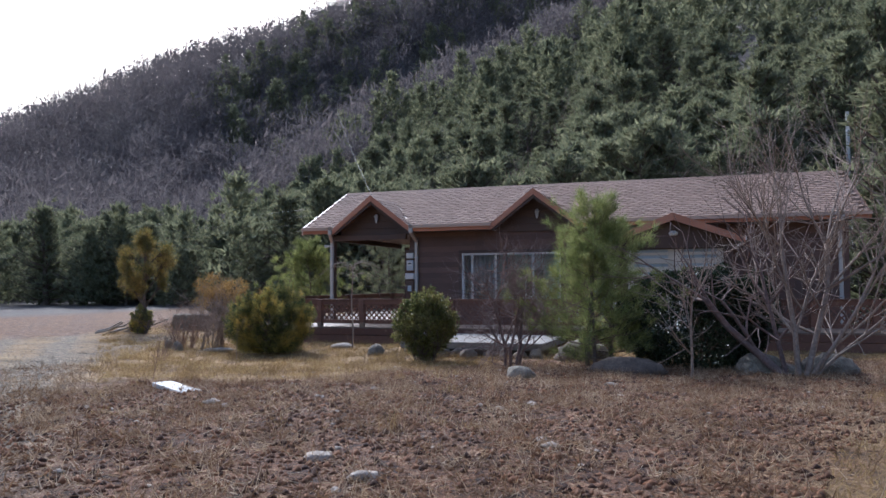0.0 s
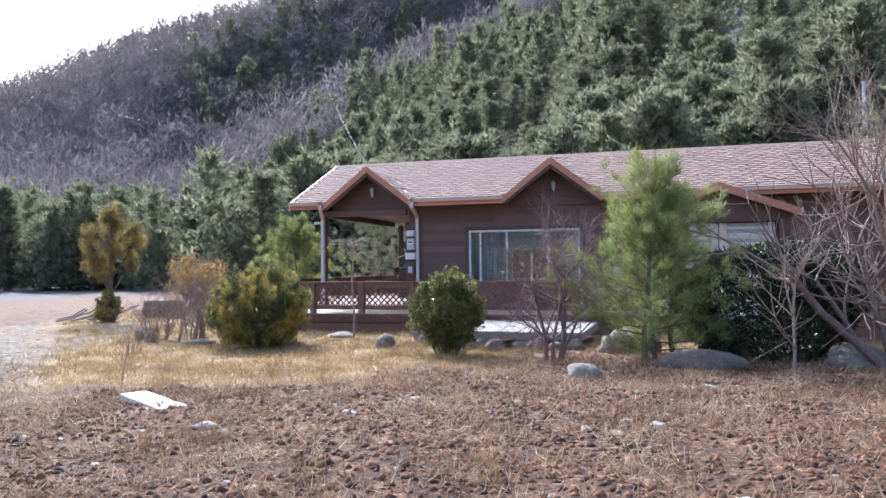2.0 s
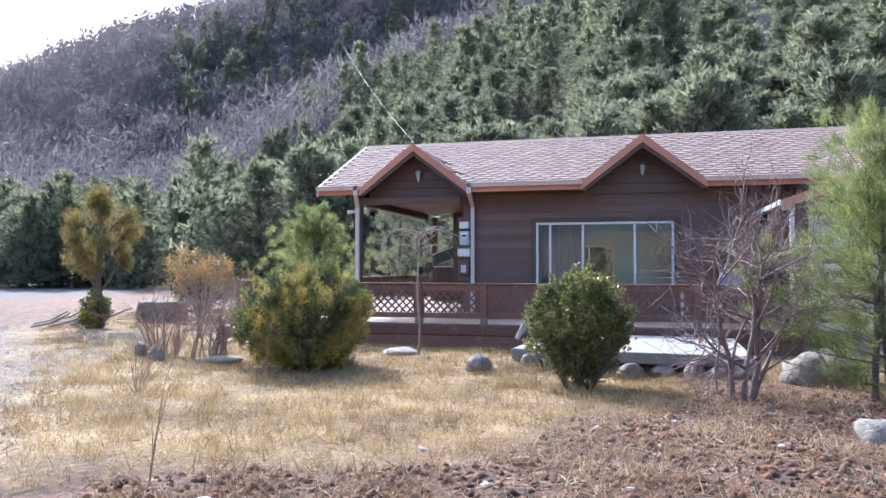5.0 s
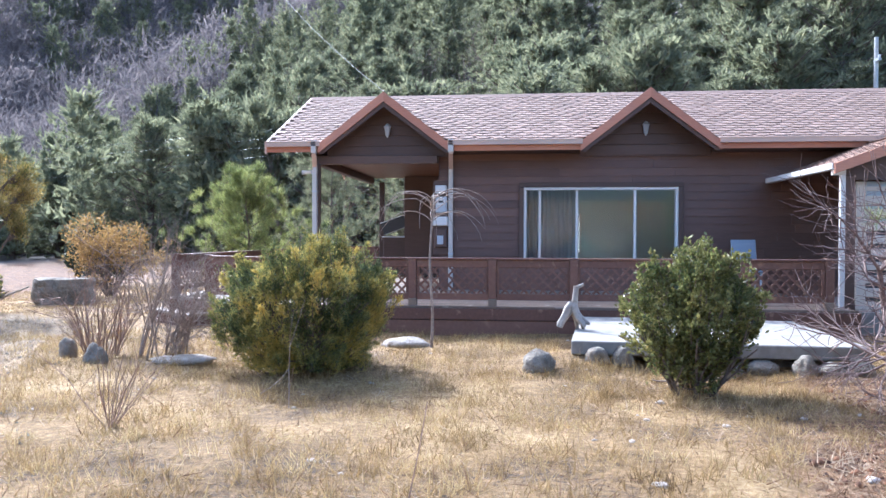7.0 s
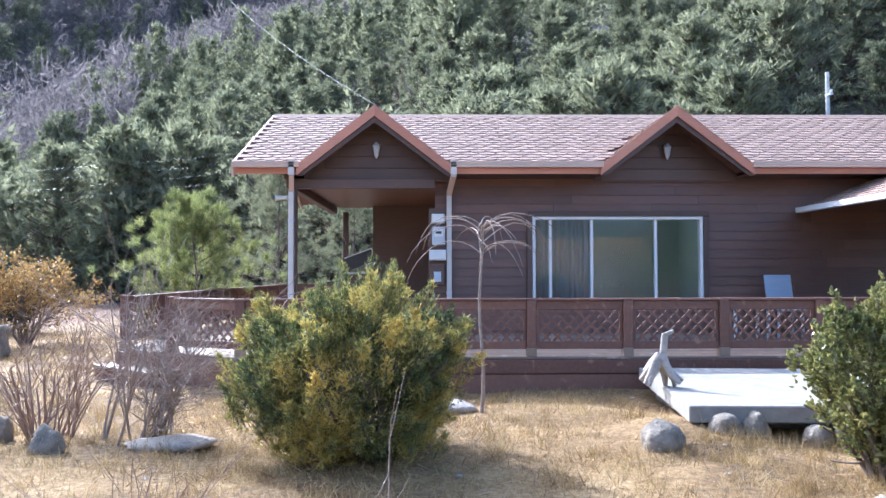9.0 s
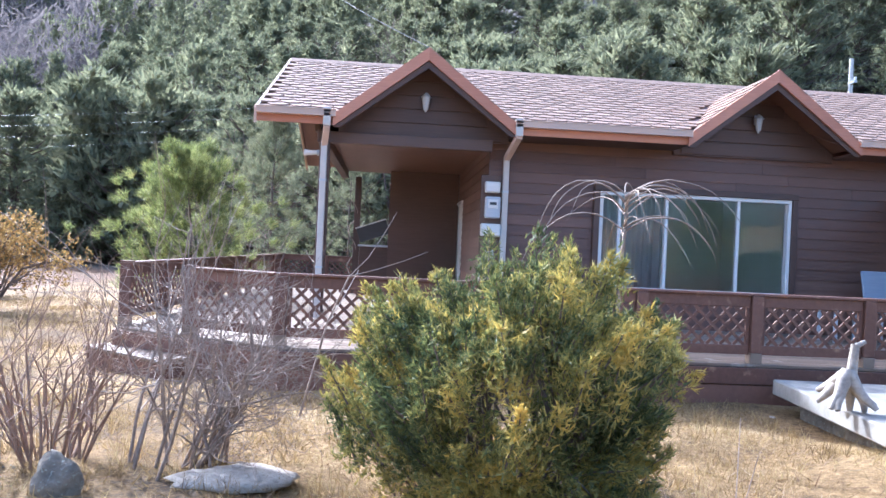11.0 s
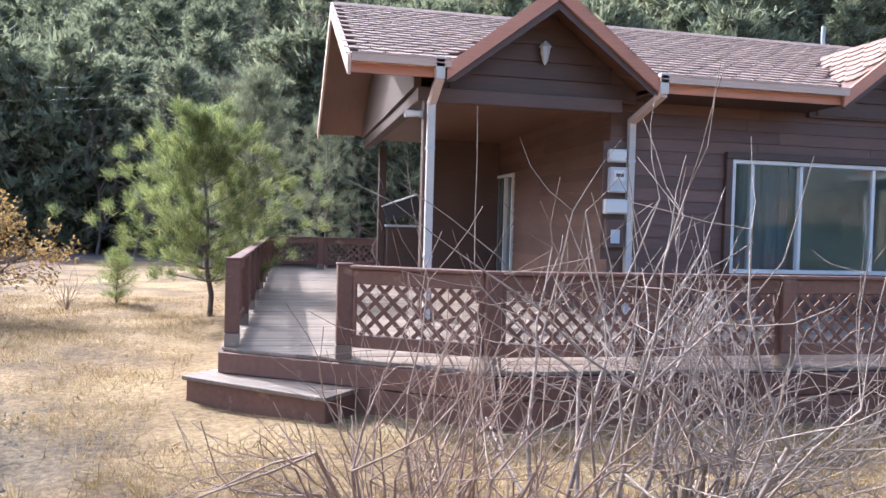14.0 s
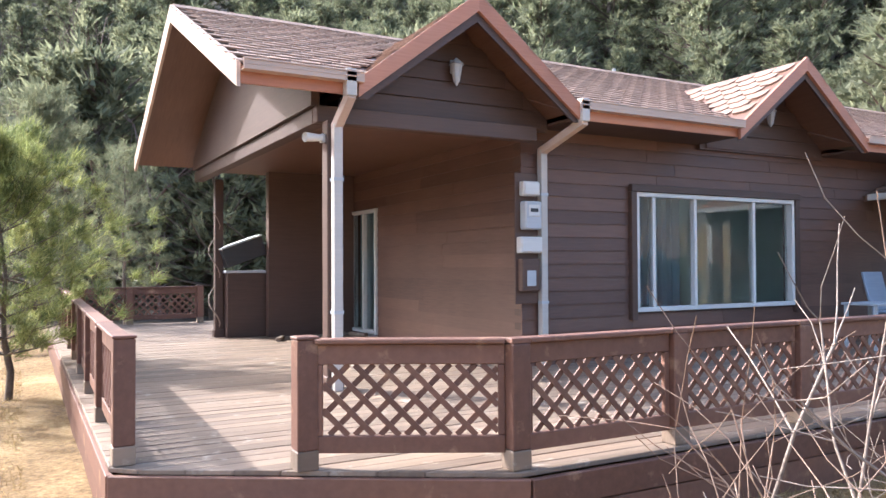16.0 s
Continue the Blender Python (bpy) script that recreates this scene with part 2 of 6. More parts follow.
# pale teal puts the sky's reflection in the window into the room's colour
MAT_ROOM = painted("room_wall_sky_tint", (0.46, 0.56, 0.55), (0.58, 0.67, 0.66), 0.8, bump=0.05)
MAT_CURTAIN = painted("grey_blind", (0.30, 0.34, 0.36), (0.42, 0.46, 0.48), 0.8, (60, 60, 2), 0.2)
MAT_BLUE = painted("blue_plastic", (0.26, 0.30, 0.36), (0.38, 0.42, 0.48), 0.5, bump=0.05)
MAT_WIRE = painted("cable", (0.03, 0.03, 0.03), (0.06, 0.06, 0.06), 0.5, bump=0.0)
MAT_POLE = mineral("pole_concrete", (0.42, 0.40, 0.37), (0.62, 0.60, 0.56), 10.0, 0.9, 0.2, 0.01)


# ---- building helpers ----
def link(name, mesh, material, parent=None, label="", place=None):
    ob = new(name, mesh)
    if material and not mesh.materials:
        mesh.materials.append(material)
    ob.matrix_basis = place if place is not None else Matrix()
    if parent:
        ob.parent = parent
        top = parent
        while top.parent:
            top = top.parent
        ob.matrix_parent_inverse = world_of(parent).inverted()
    if label:
        ob["label"] = label
    return ob


def world_of(ob):
    if ob.parent:
        return world_of(ob.parent) @ ob.matrix_parent_inverse @ ob.matrix_basis
    return ob.matrix_basis.copy()


def part(name, bm, material, parent=None, label="", smooth=False):
    mesh = bpy.data.meshes.new(name)
    bm.normal_update()
    bm.to_mesh(mesh)
    bm.free()
    if smooth:
        mesh.shade_smooth()
    return link(name, mesh, material, parent, label)


def base(name, x, y, z, label="", category="", group="", kind=""):
    ob = new(name)
    ob.matrix_basis = Matrix.Translation((x, y, z))
    return tagged(ob, label, category, group, kind)


def slab(bm, lo, hi, m=None, bevel=0.0):
    """A box between two corners, optionally turned by m and with its edges eased."""
    mid = (Vector(lo) + Vector(hi)) / 2
    size = Vector(hi) - Vector(lo)
    mat = Matrix.Translation(mid) @ Matrix.Diagonal((*size, 1))
    made = bmesh.ops.create_cube(bm, size=1, matrix=(m @ mat) if m is not None else mat)
    if bevel:
        edges = list({e for v in made["verts"] for e in v.link_edges})
        bmesh.ops.bevel(bm, geom=edges, offset=bevel, segments=1, affect="EDGES")


def box(lo, hi, m=None, bevel=0.0):
    bm = bmesh.new()
    slab(bm, lo, hi, m, bevel)
    return bm


def between(p, q):
    """The frame at p whose x axis runs level towards q."""
    d = Vector(q) - Vector(p)
    return Matrix.Translation(p) @ Matrix.Rotation(math.atan2(d.y, d.x), 4, "Z"), math.hypot(d.x, d.y)


def prism(points, depth):
    """An outline in x and z, thickened along y from 0 to depth."""
    bm = bmesh.new()
    a = [bm.verts.new((x, 0, z)) for x, z in points]
    b = [bm.verts.new((x, depth, z)) for x, z in points]
    bm.faces.new(a)
    bm.faces.new(b[::-1])
    for i in range(len(a)):
        j = (i + 1) % len(a)
        bm.faces.new((a[j], a[i], b[i], b[j]))
    bmesh.ops.recalc_face_normals(bm, faces=bm.faces)
    return bm


def fast_mesh(name, verts, faces):
    """A mesh of triangles or quads from arrays."""
    verts, faces = np.asarray(verts, np.float32), np.asarray(faces, np.int32)
    mesh = bpy.data.meshes.new(name)
    n, k = faces.shape
    mesh.vertices.add(len(verts))
    mesh.vertices.foreach_set("co", verts.ravel())
    mesh.loops.add(n * k)
    mesh.loops.foreach_set("vertex_index", faces.ravel())
    mesh.polygons.add(n)
    mesh.polygons.foreach_set("loop_start", np.arange(0, n * k, k, dtype=np.int32))
    mesh.update(calc_edges=True)
    mesh.validate()
    return mesh


def tubes(segments, sides=5):
    """Tapered limbs as arrays of verts and quads. A segment: p, q, radius at p, radius at q."""
    seg = np.array([(*p, *q, r, s) for p, q, r, s in segments], float)
    p, q, r, s = seg[:, :3], seg[:, 3:6], seg[:, 6], seg[:, 7]
    d = q - p
    d /= np.linalg.norm(d, axis=1, keepdims=True) + 1e-9
    up = np.where(np.abs(d[:, 2:3]) > 0.9, [[1.0, 0, 0]], [[0, 0, 1.0]])
    u = np.cross(d, up)
    u /= np.linalg.norm(u, axis=1, keepdims=True)
    w = np.cross(d, u)
    ang = np.arange(sides) / sides * 2 * np.pi
    ring = u[:, None] * np.cos(ang)[None, :, None] + w[:, None] * np.sin(ang)[None, :, None]
    verts = np.concatenate([p[:, None] + ring * r[:, None, None], q[:, None] + ring * s[:, None, None]], 1).reshape(-1, 3)
    i = np.arange(sides)
    j = (i + 1) % sides
    quad = np.stack([i, j, j + sides, i + sides], 1)
    faces = (quad[None] + (np.arange(len(seg)) * 2 * sides)[:, None, None]).reshape(-1, 4)
    return verts, faces


def hose(points, radii, sides=6):
    """One continuous tapered tube through the points."""
    p = np.array(points, float)
    d = np.gradient(p, axis=0)
    d /= np.linalg.norm(d, axis=1, keepdims=True) + 1e-9
    up = np.array([1.0, 0, 0]) if abs(d[:, 2].mean()) > 0.8 else np.array([0, 0, 1.0])
    u = np.cross(d, up)
    u /= np.linalg.norm(u, axis=1, keepdims=True)
    w = np.cross(d, u)
    ang = np.arange(sides) / sides * 2 * np.pi
    r = np.array(radii, float)[:, None, None]
    verts = p[:, None] + (u[:, None] * np.cos(ang)[None, :, None] + w[:, None] * np.sin(ang)[None, :, None]) * r
    i, k = np.arange(sides), np.arange(len(p) - 1)
    j = (i + 1) % sides
    faces = np.stack([i, j, j + sides, i + sides], 1)[None] + (k * sides)[:, None, None]
    return verts.reshape(-1, 3), faces.reshape(-1, 4)


def blades(points, along, length, width, spread, rng, count=1):
    """Narrow leaves at the points, each turned about its mean direction, as arrays of triangles."""
    points, along = np.repeat(points, count, 0), np.repeat(along, count, 0)
    n = len(points)
    d = along + rng.normal(0, spread, (n, 3))
    d /= np.linalg.norm(d, axis=1, keepdims=True) + 1e-9
    side = np.cross(d, rng.normal(0, 1, (n, 3)))
    side /= np.linalg.norm(side, axis=1, keepdims=True) + 1e-9
    ln = length * rng.uniform(0.6, 1.3, (n, 1))
    wd = width * rng.uniform(0.7, 1.2, (n, 1))
    verts = np.stack([points - side * wd * 0.5, points + side * wd * 0.5, points + d * ln], 1)
    return verts.reshape(-1, 3), np.arange(n * 3).reshape(-1, 3)


def leaves(points, along, length, width, spread, rng, count=1):
    """Broad leaves, lozenges of four corners."""
    points, along = np.repeat(points, count, 0), np.repeat(along, count, 0)
    n = len(points)
    d = along + rng.normal(0, spread, (n, 3))
    d /= np.linalg.norm(d, axis=1, keepdims=True) + 1e-9
    side = np.cross(d, rng.normal(0, 1, (n, 3)))
    side /= np.linalg.norm(side, axis=1, keepdims=True) + 1e-9
    ln = length * rng.uniform(0.6, 1.3, (n, 1))
    wd = width * rng.uniform(0.7, 1.2, (n, 1))
    mid = points + d * ln * 0.5
    verts = np.stack([points, mid + side * wd * 0.5, points + d * ln, mid - side * wd * 0.5], 1)
    return verts.reshape(-1, 3), np.arange(n * 4).reshape(-1, 4)


def limbs(start, way, length, radius, depth, rng, forks=3, bend=0.25, lift=0.15, shrink=0.68, steps=3):
    """A branching limb. Returns segments and the twig ends with their directions."""
    segments, tips = [], []

    def grow(p, d, ln, r, level):
        q, rr = np.array(p, float), r
        d = np.array(d, float)
        for k in range(steps):
            d = d + rng.normal(0, bend, 3) + np.array([0, 0, lift])
            d /= np.linalg.norm(d)
            nxt = q + d * ln / steps
            r2 = max(rr * 0.86, 0.0012)
            segments.append((q, nxt, rr, r2))
            q, rr = nxt, r2
            if level > 0 and k < steps - 1:
                for _ in range(max(1, forks // 2)):
                    branch(q, d, ln, rr, level)
        if level > 0:
            for _ in range(max(1, forks - 1)):
                branch(q, d, ln, rr, level)
        else:
            tips.append((q, d.copy()))

    def branch(q, d, ln, r, level):
        out = d * 0.8 + rng.normal(0, 0.55, 3)
        out /= np.linalg.norm(out)
        grow(q, out, ln * shrink * rng.uniform(0.75, 1.15), r * 0.62, level - 1)

    grow(start, way, length, radius, depth)
    return segments, tips


# ---- ground and hills ----
def smooth(a, b, v):
    u = np.clip((v - a) / (b - a), 0, 1)
    return u * u * (3 - 2 * u)


def land(x, y):
    """Height of the land: the yard, the near wooded hill and the mountain behind."""
    x, y = np.asarray(x, float), np.asarray(y, float)
    z = 0.25 * np.clip((-8 - y) / 6, 0, 1)
    z = z + 0.17 * np.exp(-(((x - 0.45) / 0.55) ** 2 + ((y + 6.25) / 0.6) ** 2))
    s = (y - 17) * 0.80 + x * 0.60
    near = 0.66 * np.maximum(0, s - 4 * (1 - np.exp(-np.maximum(0, s) / 8)))
    near = 95 * np.tanh(near / 95)
    dx, dy = x - 4, y + 18
    r, az = np.hypot(dx, dy), np.degrees(np.arctan2(-dx, dy))
    up = np.interp(az, [-120, -60, -20, 10, 24.5, 36, 48.5, 62, 90, 130], [3, 14, 24, 25, 19.5, 15.0, 9.5, 6, 4, 3])
    far = smooth(90, 290, r) * 290 * np.tan(np.radians(up)) * (1 - 0.8 * smooth(300, 900, r))
    roll = 3.0 * np.sin(x * 0.05 + 1.0) * np.cos(y * 0.043) * smooth(60, 130, r)
    return z + np.maximum(near, far) + roll * smooth(8, 30, np.maximum(near, far))


def bumps(x, y):
    k = smooth(60, 20, np.hypot(x, y + 10))
    return k * (0.025 * np.sin(x * 1.9 + 0.7 * y) * np.sin(y * 2.3 - 0.4 * x) + 0.012 * np.sin(x * 5.3 + y * 3.1) * np.sin(4.1 * y - x))


def build_ground():
    def steps(lo, hi, near_lo, near_hi, fine):
        out = list(np.arange(near_lo, near_hi + 0.01, fine))
        for sign, start, stop in ((-1, near_lo, lo), (1, near_hi, hi)):
            v, d = start, fine
            while (v - stop) * sign < 0:
                d *= 1.10
                v += sign * d
                out.append(v)
        return np.array(sorted(out))

    xs, ys = steps(-1500, 1500, -14, 12, 0.22), steps(-900, 1800, -24, 8, 0.22)
    gx, gy = np.meshgrid(xs, ys)
    gz = land(gx, gy) + bumps(gx, gy)
    verts = np.stack([gx, gy, gz], -1).reshape(-1, 3)
    n, m = len(xs), len(ys)
    i = (np.arange(m - 1)[:, None] * n + np.arange(n - 1)[None]).ravel()
    mesh = fast_mesh("ground", verts, np.stack([i, i + 1, i + n + 1, i + n], 1))
    mesh.shade_smooth()
    ob = link("ground", mesh, MAT_GROUND)
    tagged(ob, "dry winter yard of straw grass, tilled soil and gravel drive", "ground", kind="structure")


build_ground()


# ---- house: measures ----
X_LEFT, X_WALL, X_RIGHT = -4.93, -1.66, 10.3
Y_EAVE, Y_RIDGE, Y_BACK = -0.62, 2.6, 5.85
Z_EAVE, Z_RIDGE, Z_DECK = 3.23, 4.66, 0.41
Y_REAR = 5.2
SLOPE = (Z_RIDGE - Z_EAVE) / (Y_RIDGE - Y_EAVE)
PITCH = math.atan(SLOPE)
WIN = (0.0, 2.93, 0.95, 2.41)
GABLES = ((-2.64, 1.22, 4.15), (2.29, 1.22, 4.15))


def structure(ob, label, category):
    return tagged(ob, label, category, kind="structure")


def build_walls():
    front = part("wall_front", box((X_WALL + 0.01, 0.03, 0), (WIN[0], 0.17, 3.2)), MAT_TRIM)
    for lo, hi in (((WIN[1], 0.03, 0), (X_RIGHT, 0.17, 3.2)), ((WIN[0], 0.03, 0), (WIN[1], 0.17, WIN[2])), ((WIN[0], 0.03, WIN[3]), (WIN[1], 0.17, 3.2))):
        part("wall_panel", box(lo, hi), MAT_TRIM, front)
    structure(front, "dark brown timber front wall with a wide window", "wall")
    side = part("wall_side", box((X_WALL + 0.03, 0.175, 0), (X_WALL + 0.17, 3.95, 3.2)), MAT_TRIM)
    part("wall_panel", box((X_WALL + 0.03, 5.0, 0), (X_WALL + 0.17, Y_REAR, 3.2)), MAT_TRIM, side)
    part("wall_panel", box((X_WALL + 0.03, 3.95, 2.42), (X_WALL + 0.17, 5.0, 3.2)), MAT_TRIM, side)
    structure(side, "brown clapboard side wall facing the porch", "wall")
    back = part("wall_back", box((X_WALL, Y_REAR + 0.004, 0), (0.1, Y_REAR + 0.15, 3.2)), MAT_ROOM)
    for lo, hi in (((1.5, Y_REAR, 0), (X_RIGHT, Y_REAR + 0.15, 3.2)), ((0.1, Y_REAR, 0), (1.5, Y_REAR + 0.15, 1.0)), ((0.1, Y_REAR, 2.05), (1.5, Y_REAR + 0.15, 3.2))):
        part("wall_panel", box(lo, hi), MAT_ROOM, back)
    structure(back, "plain rear wall of the room with a window opening", "wall")
    end = part("wall_end", box((X_RIGHT - 0.14, 0.175, 0), (X_RIGHT, Y_REAR, 3.2)), MAT_TRIM)
    structure(end, "dark brown timber end wall", "wall")
    inner = part("wall_inner", box((4.2, 0.175, 0.4), (4.3, Y_REAR, 3.0)), MAT_ROOM)
    structure(inner, "plain pale partition wall inside the house", "wall")
    floor = part("floor", box((X_WALL + 0.17, 0.17, 0.3), (4.2, Y_REAR, 0.42)), MAT_GREY)
    structure(floor, "plain grey floor inside the house", "floor")
    ceiling = part("ceiling", box((X_WALL + 0.17, 0.17, 2.75), (4.2, Y_REAR, 2.8)), MAT_ROOM)
    structure(ceiling, "plain pale ceiling inside the house", "ceiling")
    # rear dark room at the end of the porch
    rear = part("wall_rear_porch", box((-3.1, 4.9, Z_DECK), (X_WALL, 5.05, 3.05)), MAT_TRIM)
    structure(rear, "dark stained timber wall closing the porch", "wall")


def courses(name, parent, origin, along, length, z0, z1, outward, holes):
    """Lapped boards, each a thin wedge, broken by the holes given as (start, end, low, high)."""
    h = 0.155
    z, row = z0, 0
    cache = {}
    while z < z1 - 0.03:
        top = min(z + h, z1)
        spans = [(0.0, length)]
        for a, b, lo, hi in holes:
            if z + h * 0.4 < hi and top - h * 0.4 > lo:
                spans = [s for u, v in spans for s in ((u, min(v, a)), (max(u, b), v)) if s[1] - s[0] > 0.02]
        for u, v in spans:
            joints = [u]
            while v - joints[-1] > 2.9:
                joints.append(joints[-1] + 1.5 + 1.2 * random.random())
            joints.append(v)
            for p, q in zip(joints, joints[1:]):
                key = (round(q - p, 3), round(top - z, 3))
                if key not in cache:
                    bm = prism([(0, 0), (0.028, 0.0), (0.012, top - z), (0, top - z)], q - p - 0.004)
                    mesh = bpy.data.meshes.new(name)
                    bm.to_mesh(mesh)
                    bm.free()
                    cache[key] = mesh
                turn = Matrix(((outward[0], along[0], 0, 0), (outward[1], along[1], 0, 0), (0, 0, 1, 0), (0, 0, 0, 1)))
                at = Vector(origin) + Vector((along[0], along[1], 0)) * p + Vector((0, 0, z))
                link(name, cache[key], MAT_SIDING, parent, "", Matrix.Translation(at) @ turn)
        z += h
        row += 1


def sliding_window(name, x0, x1, z0, z1, bars, label, m=None):
    """A white sliding window: outer frame, stiles, panes. Built in x and z, glass at y 0.06."""
    m = m or Matrix()
    w = 0.055
    ob = base(name, *(m @ Vector(((x0 + x1) / 2, 0, z0))))
    structure(ob, label, "window")
    frame_part = part("window_frame", box((x0, -0.03, z1 - w), (x1, 0.10, z1), m, 0.006), MAT_WHITE, ob)
    for lo, hi in (((x0, -0.03, z0), (x1, 0.10, z0 + w)), ((x0, -0.03, z0 + w), (x0 + w, 0.10, z1 - w)), ((x1 - w, -0.03, z0 + w), (x1, 0.10, z1 - w))):
        part("frame_side", box(lo, hi, m, 0.006), MAT_WHITE, ob)
    edges = [x0 + w, *bars, x1 - w]
    for i, b in enumerate(bars):
        part("stile", box((b - 0.024, -0.012, z0 + w), (b + 0.024, 0.075, z1 - w), m, 0.004), MAT_WHITE, ob)
    for i, (p, q) in enumerate(zip(edges, edges[1:])):
        y = 0.02 + 0.03 * (i % 2)
        pane = part("pane", box((p + 0.02, y, z0 + w), (q - 0.02, y + 0.006, z1 - w), m), MAT_GLASS, ob)
        pane.visible_shadow = False
    return ob


def half_roof(name, xa, xb, y0, z0, y1, z1, thick, label):
    bm = bmesh.new()
    pts = [(y0, z0), (y1, z1), (y1, z1 - thick), (y0, z0 - thick)]
    a = [bm.verts.new((xa, y, z)) for y, z in pts]
    b = [bm.verts.new((xb, y, z)) for y, z in pts]
    bm.faces.new(a)
    bm.faces.new(b[::-1])
    for i in range(4):
        j = (i + 1) % 4
        bm.faces.new((a[j], a[i], b[i], b[j]))
    bmesh.ops.recalc_face_normals(bm, faces=bm.faces)
    return structure(part(name, bm, MAT_CEILING), label, "roof")


def dormer_plane(cx, half, apex, y0, y1, side, z0=Z_EAVE - 0.02):
    """One slope of a gable roof whose ridge runs back into the main roof."""
    bm = bmesh.new()
    top = [(cx, y0, apex), (cx, y1, apex), (cx + side * half, y1, z0), (cx + side * half, y0, z0)]
    a = [bm.verts.new(v) for v in top]
    b = [bm.verts.new((x, y, z - 0.07)) for x, y, z in top]
    bm.faces.new(a)
    bm.faces.new(b[::-1])
    for i in range(4):
        j = (i + 1) % 4
        bm.faces.new((a[j], a[i], b[i], b[j]))
    bmesh.ops.recalc_face_normals(bm, faces=bm.faces)
    return bm


TAB_W, TAB_H = 0.30, 0.165


def tab_mesh():
    """A shingle: a thin tab with clipped lower corners, thicker at its foot."""
    w, h = TAB_W * 0.5, TAB_H
    outline = [(-w + 0.006, h * 1.25), (-w + 0.006, h * 0.45), (-w * 0.55, 0), (w * 0.55, 0), (w - 0.006, h * 0.45), (w - 0.006, h * 1.25)]
    lift = [0.004, 0.015, 0.022, 0.022, 0.015, 0.004]
    verts = [(x, y, z) for (x, y), z in zip(outline, lift)] + [(x, y, 0.0) for x, y in outline]
    faces = [tuple(range(5, -1, -1))] + [(i, (i + 1) % 6, (i + 1) % 6 + 6, i + 6) for i in range(6)]
    mesh = bpy.data.meshes.new("shingle")
    mesh.from_pydata(verts, [], faces)
    mesh.update()
    return mesh


TAB = tab_mesh()


def lay_shingles(parent, frame_m, width, height, keep, single):
    """Rows of tabs on a slope. frame_m: x along the eave, y up the slope, z out. single(place): a tab that is an object."""
    joined, count = [], 0
    rows = int(height / TAB_H)
    for r in range(rows + 1):
        y = r * TAB_H - 0.02
        if y > height - TAB_H * 0.6:
            break
        cols = int(width / TAB_W)
        for c in range(cols + 1):
            x = (c + 0.5 * (r % 2)) * TAB_W + 0.1
            if x > width - 0.1:
                continue
            at = frame_m @ Vector((x, y, 0.004))
            if not keep(at):
                continue
            m = frame_m @ pose(x, y, 0.004 + 0.003 * random.random(), 0, 0, random.uniform(-1.2, 1.2))
            if single(at):
                link("shingle", TAB, MAT_SHINGLE, parent, "", m)
                count += 1
            else:
                joined.append(m)
    if joined:
        co = np.array([v.co[:] + (1,) for v in TAB.vertices])
        verts = np.concatenate([co @ np.array(m).T[:, :3] for m in joined])
        polys = [tuple(p.vertices) for p in TAB.polygons]
        faces = [tuple(i + k * len(co) for i in p) for k in range(len(joined)) for p in polys]
        mesh = bpy.data.meshes.new("shingles")
        mesh.from_pydata(verts.tolist(), [], faces)
        mesh.update()
        ob = link("shingles", mesh, MAT_SHINGLE, parent)
        ob["kind"] = "stuff"
    return count


def slope_frame(origin, along, up):
    a, u = Vector(along).normalized(), Vector(up).normalized()
    n = a.cross(u)
    return Matrix(((a.x, u.x, n.x, origin[0]), (a.y, u.y, n.y, origin[1]), (a.z, u.z, n.z, origin[2]), (0, 0, 0, 1)))


def in_dormer(p):
    for cx, half, apex in GABLES:
        k = 1 - abs(p.x - cx) / half
        if k > 0 and Z_EAVE + (apex - Z_EAVE) * k > p.z + 0.03:
            return True
    return False


